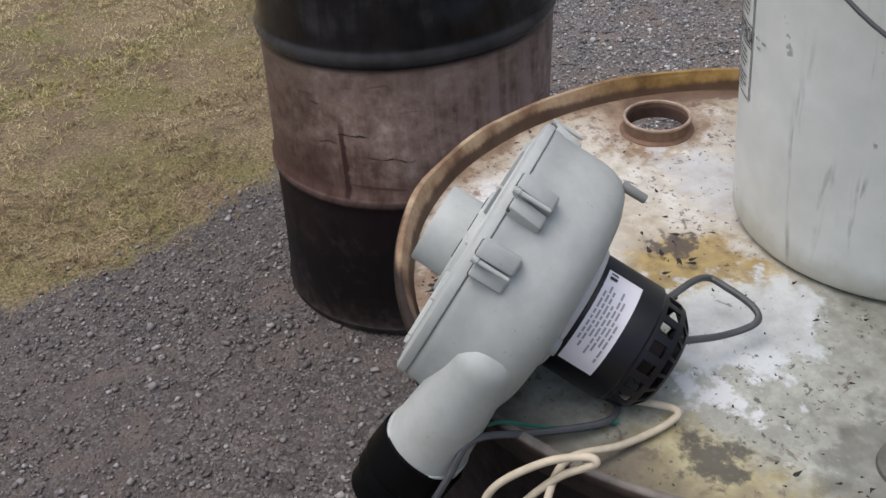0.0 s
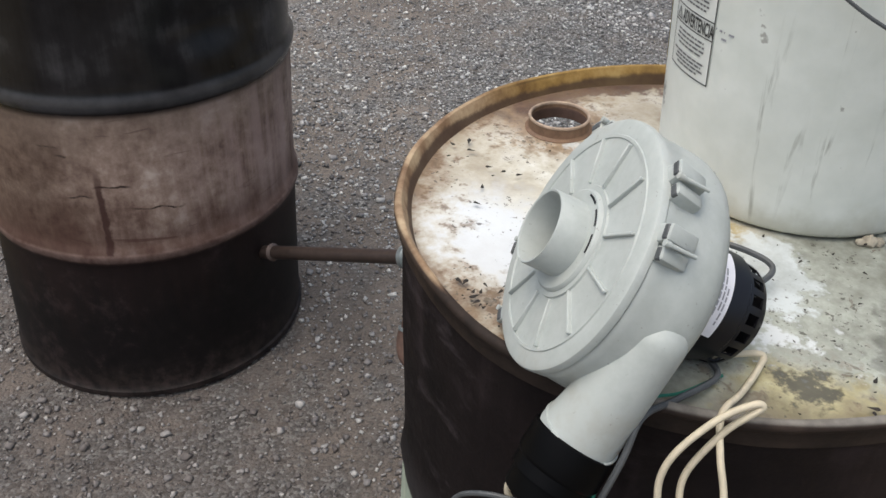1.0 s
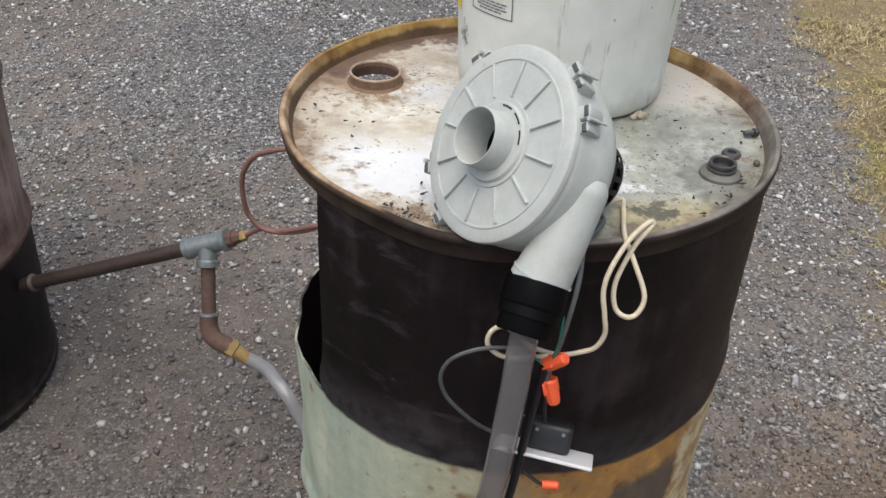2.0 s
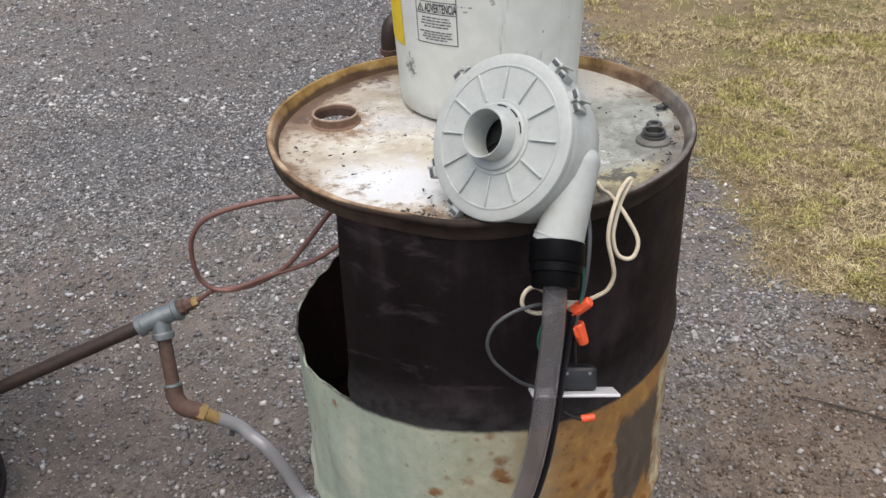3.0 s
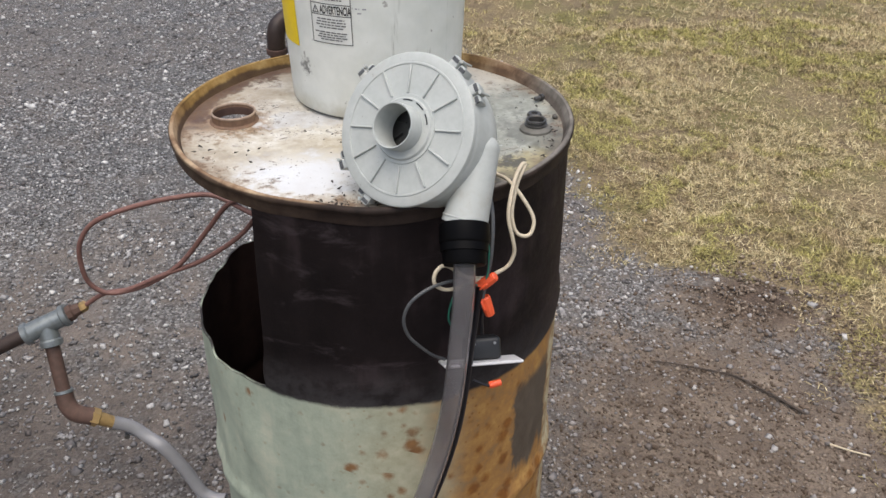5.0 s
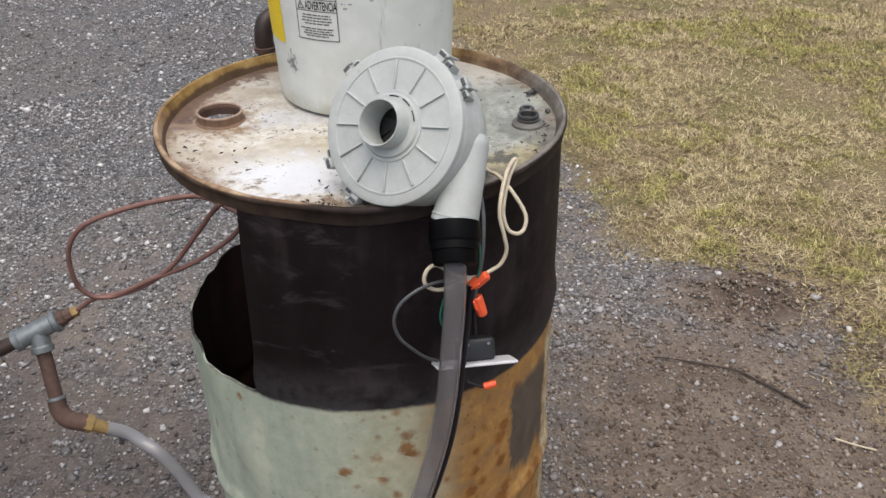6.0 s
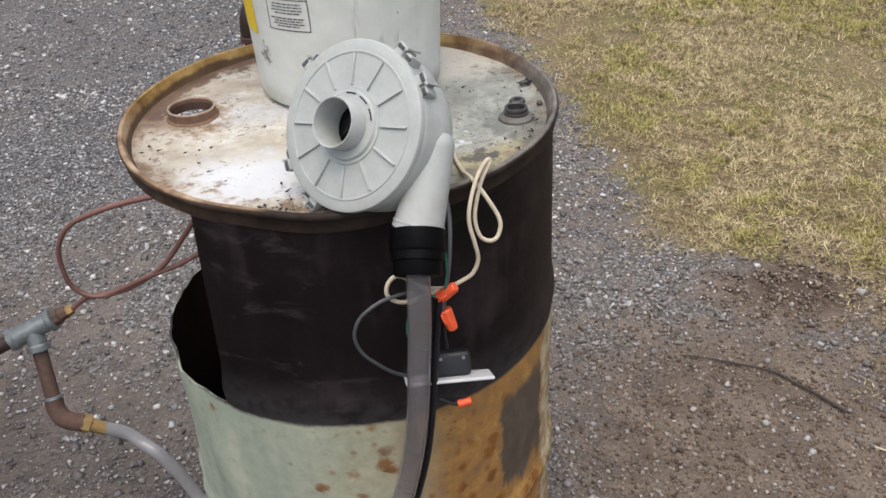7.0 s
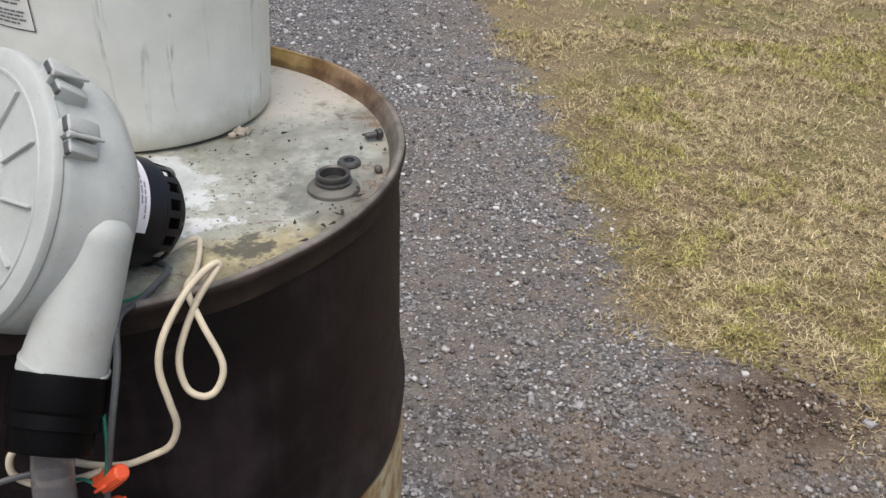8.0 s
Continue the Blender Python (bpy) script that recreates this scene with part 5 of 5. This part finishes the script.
def build_wires():
    mot = at_blower(0.018, -0.030, -0.138)
    t = thing("power_cord", (0.18, -0.19, LIDZ), "soiled cream power cord looping over the drum edge", "cord")
    Y = -0.292
    pts = [tuple(mot), (0.137, -0.160, 0.876), (0.1425, -0.170, 0.8715), (0.148, -0.205, 0.874), (0.154, -0.245, 0.886), (0.168, -0.266, 0.873), (0.182, -0.277, 0.848), (0.179, -0.286, 0.833), (0.1695, -0.290, 0.829), (0.158, -0.288, 0.836),
           (0.154, -0.279, 0.857), (0.163, -0.258, 0.884), (0.173, -0.243, 0.898), (0.1765, -0.238, 0.903), (0.172, -0.242, 0.905), (0.160, -0.262, 0.898), (0.149, -0.288, 0.880), (0.146, -0.299, 0.860), (0.151, -0.304, 0.836),
           (0.154, -0.305, 0.816), (0.148, -0.306, 0.799), (0.136, -0.308, 0.791), (0.115, -0.315, 0.787), (0.090, -0.324, 0.797), (0.066, -0.330, 0.818), (0.053, -0.334, 0.813), (0.051, -0.336, 0.797), (0.066, -0.3345, 0.786),
           (0.090, -0.331, 0.789), (0.108, -0.331, 0.797)]
    part("cable", tube(pts, 0.0025, 10, 7), CORD, t)
    t = thing("motor_lead", tuple(mot), "grey insulated motor lead arched behind the blower", "wire")
    a = at_blower(0.0, 0.038, -0.120)
    q = [tuple(a), (0.052, -0.088, 0.899), (0.066, -0.074, 0.894), (0.088, -0.067, 0.889), (0.098, -0.074, 0.886), (0.098, -0.100, 0.885), tuple(at_blower(0.0, 0.024, -0.146))]
    part("insulation", tube(q, 0.0026, 8, 6), GREYWIRE, t)
    t = thing("wire", tuple(mot), "dark grey wire hanging from the motor past the rubber sleeve", "wire")
    part("insulation", tube([tuple(mot), (0.128, -0.205, 0.876), (0.122, -0.250, 0.880), (0.122, -0.292, 0.893), (0.124, -0.312, 0.87), (0.120, -0.332, 0.83), (0.113, -0.337, 0.79), (0.108, -0.338, 0.76)], 0.0024, 8, 6), GREYWIRE, t)
    t = thing("green_wire", tuple(mot), "thin green wire slanting under the blower outlet", "wire")
    part("insulation", tube([(0.128, -0.196, 0.872), (0.118, -0.235, 0.874), (0.110, -0.280, 0.889), (0.115, -0.318, 0.868), (0.117, -0.335, 0.82), (0.110, -0.338, 0.792), (0.096, -0.335, 0.793), (0.0802, -0.333, 0.785), (0.0718, -0.333, 0.765), (0.0687, -0.333, 0.743), (0.0732, -0.333, 0.729), (0.0828, -0.333, 0.718), (0.096, -0.330, 0.712)], 0.0013, 6, 5), GREENWIRE, t)
    t = thing("black_wire", (0.02, -0.33, 0.74), "dark grey wire in a wide loop behind the hose", "wire")
    part("insulation", tube([(0.082, -0.3315, 0.797), (0.063, -0.337, 0.798), (0.040, -0.347, 0.796), (0.019, -0.353, 0.782), (0.011, -0.354, 0.759), (0.017, -0.350, 0.732), (0.033, -0.342, 0.707), (0.050, -0.331, 0.684), (0.066, -0.320, 0.668)], 0.0021, 8, 6), GREYWIRE, t)
    t = thing("wire_bundle", (0.102, -0.337, 0.72), "black cable running down beside the clear hose", "wire")
    part("strand", tube([(0.107, -0.337, 0.79), (0.103, -0.338, 0.755), (0.0985, -0.340, 0.715), (0.0935, -0.341, 0.660), (0.087, -0.341, 0.600), (0.078, -0.340, 0.545), (0.062, -0.339, 0.480), (0.041, -0.338, 0.41), (0.014, -0.340, 0.31), (-0.002, -0.352, 0.20), (-0.012, -0.372, 0.09), (-0.014, -0.388, 0.004)], 0.0046, 10, 6), BLACKPAINT, t)
    part("strand", tube([(0.112, -0.336, 0.77), (0.110, -0.333, 0.74), (0.112, -0.330, 0.712)], 0.0028, 8, 6), BLACKPAINT, t)
    for p, q, k in (((0.106, -0.332, 0.786), (0.128, -0.338, 0.806), 1), ((0.112, -0.334, 0.772), (0.121, -0.340, 0.746), 2)):
        n = thing("wire_connector", p, "orange plastic twist-on wire connector" + (" pointing up" if k == 1 else " hanging down"), "connector", "wire connectors")
        m = along(p, q)
        part("cap", lathe([(0, 0.001), (0.0068, 0.0), (0.0080, 0.002), (0.0078, 0.007), (0.0068, 0.020), (0.0060, 0.0255), (0.0045, 0.027), (0, 0.027)], 10, m), ORANGE, n, smooth=25)
        for s in (-1, 1):
            part("wing", box(0.0035, 0.0025, 0.013, m @ pose(s * 0.0082, 0, 0.0085), 0.0008, 1), ORANGE, n)
    # speed control on a bent plate, hooked on the drum side
    c = thing("speed_control", (0.115, -0.30, 0.66), "black control box on a bent white plate against the drum side", "switch box")
    pm = pose(0.113, -0.322, 0.662, -29, 2, 3)
    plate = box(0.104, 0.048, 0.004, pm, 0.0012, 1)
    part("plate", plate, WHITEPLATE, c)
    part("bracket", box(0.016, 0.034, 0.003, pose(0.113, -0.288, 0.642, -31, 0, 6), 0.001, 1), WHITEPLATE, c)
    bx = part("housing", box(0.046, 0.030, 0.030, pm @ pose(0.004, 0.006, 0.0172), 0.0055, 3), CASEBLACK, c, "black plastic housing")
    for sx in (-0.015, 0.012):
        part("screw", lathe([(0, 0), (0.0022, 0), (0.0018, 0.0012), (0, 0.0014)], 10, pm @ pose(sx + 0.006, -0.0088, 0.024, 90, 0, 0)), STEELGREY, bx)
    part("terminal", tube([(0.100, -0.344, 0.650), (0.116, -0.346, 0.642), (0.124, -0.346, 0.640)], 0.0018, 6, 4), BLACKPAINT, c)
    part("connector", lathe([(0, 0), (0.0045, 0.0), (0.005, 0.003), (0.0045, 0.016), (0, 0.017)], 10, along((0.121, -0.346, 0.641), (0.137, -0.344, 0.643))), ORANGE, c, "small orange push-on connector")


build_wires()


# ---------------- second drum ----------------
def build_second():
    o = Vector((-1.288, 0.066, 0))
    d = thing("burn_barrel", o, "heat-stained steel drum, black below and above a brown band", "drum")
    r0, hoops = 0.304, (0.329, 0.625)
    prof = [(0, 0.016), (0.296, 0.016), (0.300, 0.002), (0.305, 0.0), (0.309, 0.003), (0.309, 0.014), (0.305, 0.018)]
    z = 0.03
    while z < 0.93:
        prof.append((shell_r(z, hoops, r0, 0.009), z))
        z += 0.0105
    bm = lathe(prof, 120, pose(*o))
    lean = (-0.015, 0.065)
    for v in bm.verts:
        a = math.atan2(v.co.y - o.y, v.co.x - o.x)
        if v.co.z > 0.03:
            k = 1 + 0.008 * noise.noise(Vector((math.cos(a) * 2.4, math.sin(a) * 2.4, v.co.z * 4)))
            v.co.x, v.co.y = o.x + (v.co.x - o.x) * k, o.y + (v.co.y - o.y) * k
        dent = 0.020 * math.exp(-((v.co.z - 0.735) / 0.045) ** 2 - (((a - radians(-2)) / 0.30) ** 2))
        v.co.x -= dent * math.cos(a)
        v.co.y -= dent * math.sin(a)
        v.co.x += lean[0] * v.co.z
        v.co.y += lean[1] * v.co.z
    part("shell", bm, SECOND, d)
    tm = Matrix.Translation(o + Vector((lean[0] * 0.93, lean[1] * 0.93, 0.93)))
    part("lid", lathe([(0, -0.012), (0.292, -0.012), (0.296, 0.004), (0.303, 0.007), (0.310, 0.004), (0.310, -0.010), (0.304, -0.012)], 72, tm), SECOND, d)


build_second()


# ---------------- pipework between the drums ----------------
def build_pipework():
    t = thing("pipe_run", (-0.61, 0.20, 0.2), "rusty iron pipe with galvanised tee joining the two drums", "pipe")
    a, c = Vector((-1.005, 0.155, 0.241)), Vector((-0.615, 0.231, 0.387))
    d = (c - a).normalized()
    part("pipe", tube([a, a.lerp(c, 0.5), c], 0.0135, 20, 1, 0, 0.02), DARKPIPE, t, "dark oily iron pipe")
    w = Vector((-0.972, 0.1614, 0.2535))
    part("weld_bead", lathe([(0.013, -0.004), (0.017, -0.003), (0.0185, 0.001), (0.0165, 0.004), (0.013, 0.006)], 18, along(w, c)), WELD, t)
    m = along(c, c + d)
    tee = part("tee", lathe([(0.0150, -0.046), (0.0210, -0.045), (0.0215, -0.036), (0.0185, -0.033), (0.0180, 0.030), (0.0210, 0.033), (0.0215, 0.042), (0.015, 0.044), (0, 0.044)], 28, m), GALV, t, "grey galvanised tee")
    e = Vector((-0.596, 0.176, 0.268))
    dd = (e - c).normalized()
    part("branch", lathe([(0.0175, 0.0), (0.0178, 0.028), (0.0212, 0.031), (0.0212, 0.041), (0.015, 0.043)], 28, along(c, e)), GALV, tee)
    part("nipple", lathe([(0.016, 0.0), (0.0165, 0.010), (0.0125, 0.013), (0.0115, 0.026), (0, 0.026)], 8, along(c + d * 0.043, c + d)), RUSTPIPE, t, "rusty hexagonal reducer")
    part("flare_nut", lathe([(0.0095, 0.0), (0.0105, 0.002), (0.0100, 0.013), (0.006, 0.017), (0, 0.017)], 6, along(c + d * 0.066, c + d)), BRASS, t)
    part("drop_pipe", tube([c + dd * 0.03, c.lerp(e, 0.6), e], 0.0135, 20, 1, 0, 0.02), RUSTPIPE, t)
    part("elbow_lip", lathe([(0.0135, -0.004), (0.0178, -0.0035), (0.0184, 0.001), (0.0165, 0.003)], 24, along(e, e + dd)), GALV, t)
    f = Vector((-0.548, 0.158, 0.217))
    part("elbow", tube([e, e + dd * 0.022, e + dd * 0.036 + Vector((0.012, -0.003, -0.006)), f], 0.0168, 22, 6), RUSTPIPE, t)
    g = Vector((-0.512, 0.163, 0.193))
    k = (g - f).normalized()
    part("brass_nut", lathe([(0.012, -0.006), (0.0175, -0.005), (0.0178, 0.010), (0.0135, 0.012), (0.0125, 0.016), (0.0125, 0.040), (0, 0.04)], 6, along(f, g)), BRASS, t)
    part("barb", lathe([(0.0128, 0.012), (0.0132, 0.020), (0.0118, 0.030), (0.0118, 0.044), (0, 0.044)], 24, along(f, g)), BRASS, t)
    h = thing("drain_hose", (-0.40, 0.19, 0.0), "cloudy clear hose with a worm clamp running down to the gravel", "hose")
    pts = [tuple(g - k * 0.006), (-0.497, 0.168, 0.183), (-0.478, 0.170, 0.168), (-0.455, 0.162, 0.150), (-0.430, 0.148, 0.139), (-0.408, 0.142, 0.108), (-0.392, 0.138, 0.080), (-0.378, 0.133, 0.050), (-0.362, 0.125, 0.024), (-0.340, 0.118, 0.0145), (-0.318, 0.112, 0.0145)]
    part("hose_wall", tube(pts, 0.0128, 20, 6, 0.002), MILKY, h)
    m = along((-0.482, 0.172, 0.167), (-0.474, 0.176, 0.156))
    cl = part("clamp", lathe([(0.0129, -0.004), (0.0140, -0.004), (0.0140, 0.004), (0.0129, 0.004)], 28, m), STEELGREY, h, "steel worm clamp")
    part("clamp_screw", lathe([(0, -0.011), (0.0050, -0.011), (0.0054, -0.002), (0.0054, 0.012), (0, 0.012)], 10, m @ pose(0.006, -0.0165, 0.0, 0, 78, 20)), GRIMESTEEL, cl)
    u = thing("copper_tube", (-0.50, 0.22, 0.45), "reddish oxidised copper tubing in a loose loop, leading into the drum", "tubing")
    s = c + d * 0.076
    pts = [tuple(s), (-0.500, 0.232, 0.447), (-0.450, 0.222, 0.460), (-0.386, 0.215, 0.490), (-0.312, 0.208, 0.520), (-0.246, 0.198, 0.566), (-0.212, 0.185, 0.606), (-0.190, 0.17, 0.650), (-0.205, 0.165, 0.675), (-0.235, 0.178, 0.655), (-0.258, 0.190, 0.634),
           (-0.297, 0.202, 0.581), (-0.353, 0.212, 0.512), (-0.419, 0.220, 0.468), (-0.485, 0.224, 0.452), (-0.518, 0.224, 0.474), (-0.526, 0.222, 0.515), (-0.519, 0.220, 0.565), (-0.485, 0.216, 0.608), (-0.413, 0.210, 0.637), (-0.334, 0.204, 0.654), (-0.275, 0.20, 0.656),
           (-0.22, 0.17, 0.64), (-0.15, 0.12, 0.62)]
    part("tube_wall", tube(pts, 0.0046, 10, 7), COPPER, u)


build_pipework()
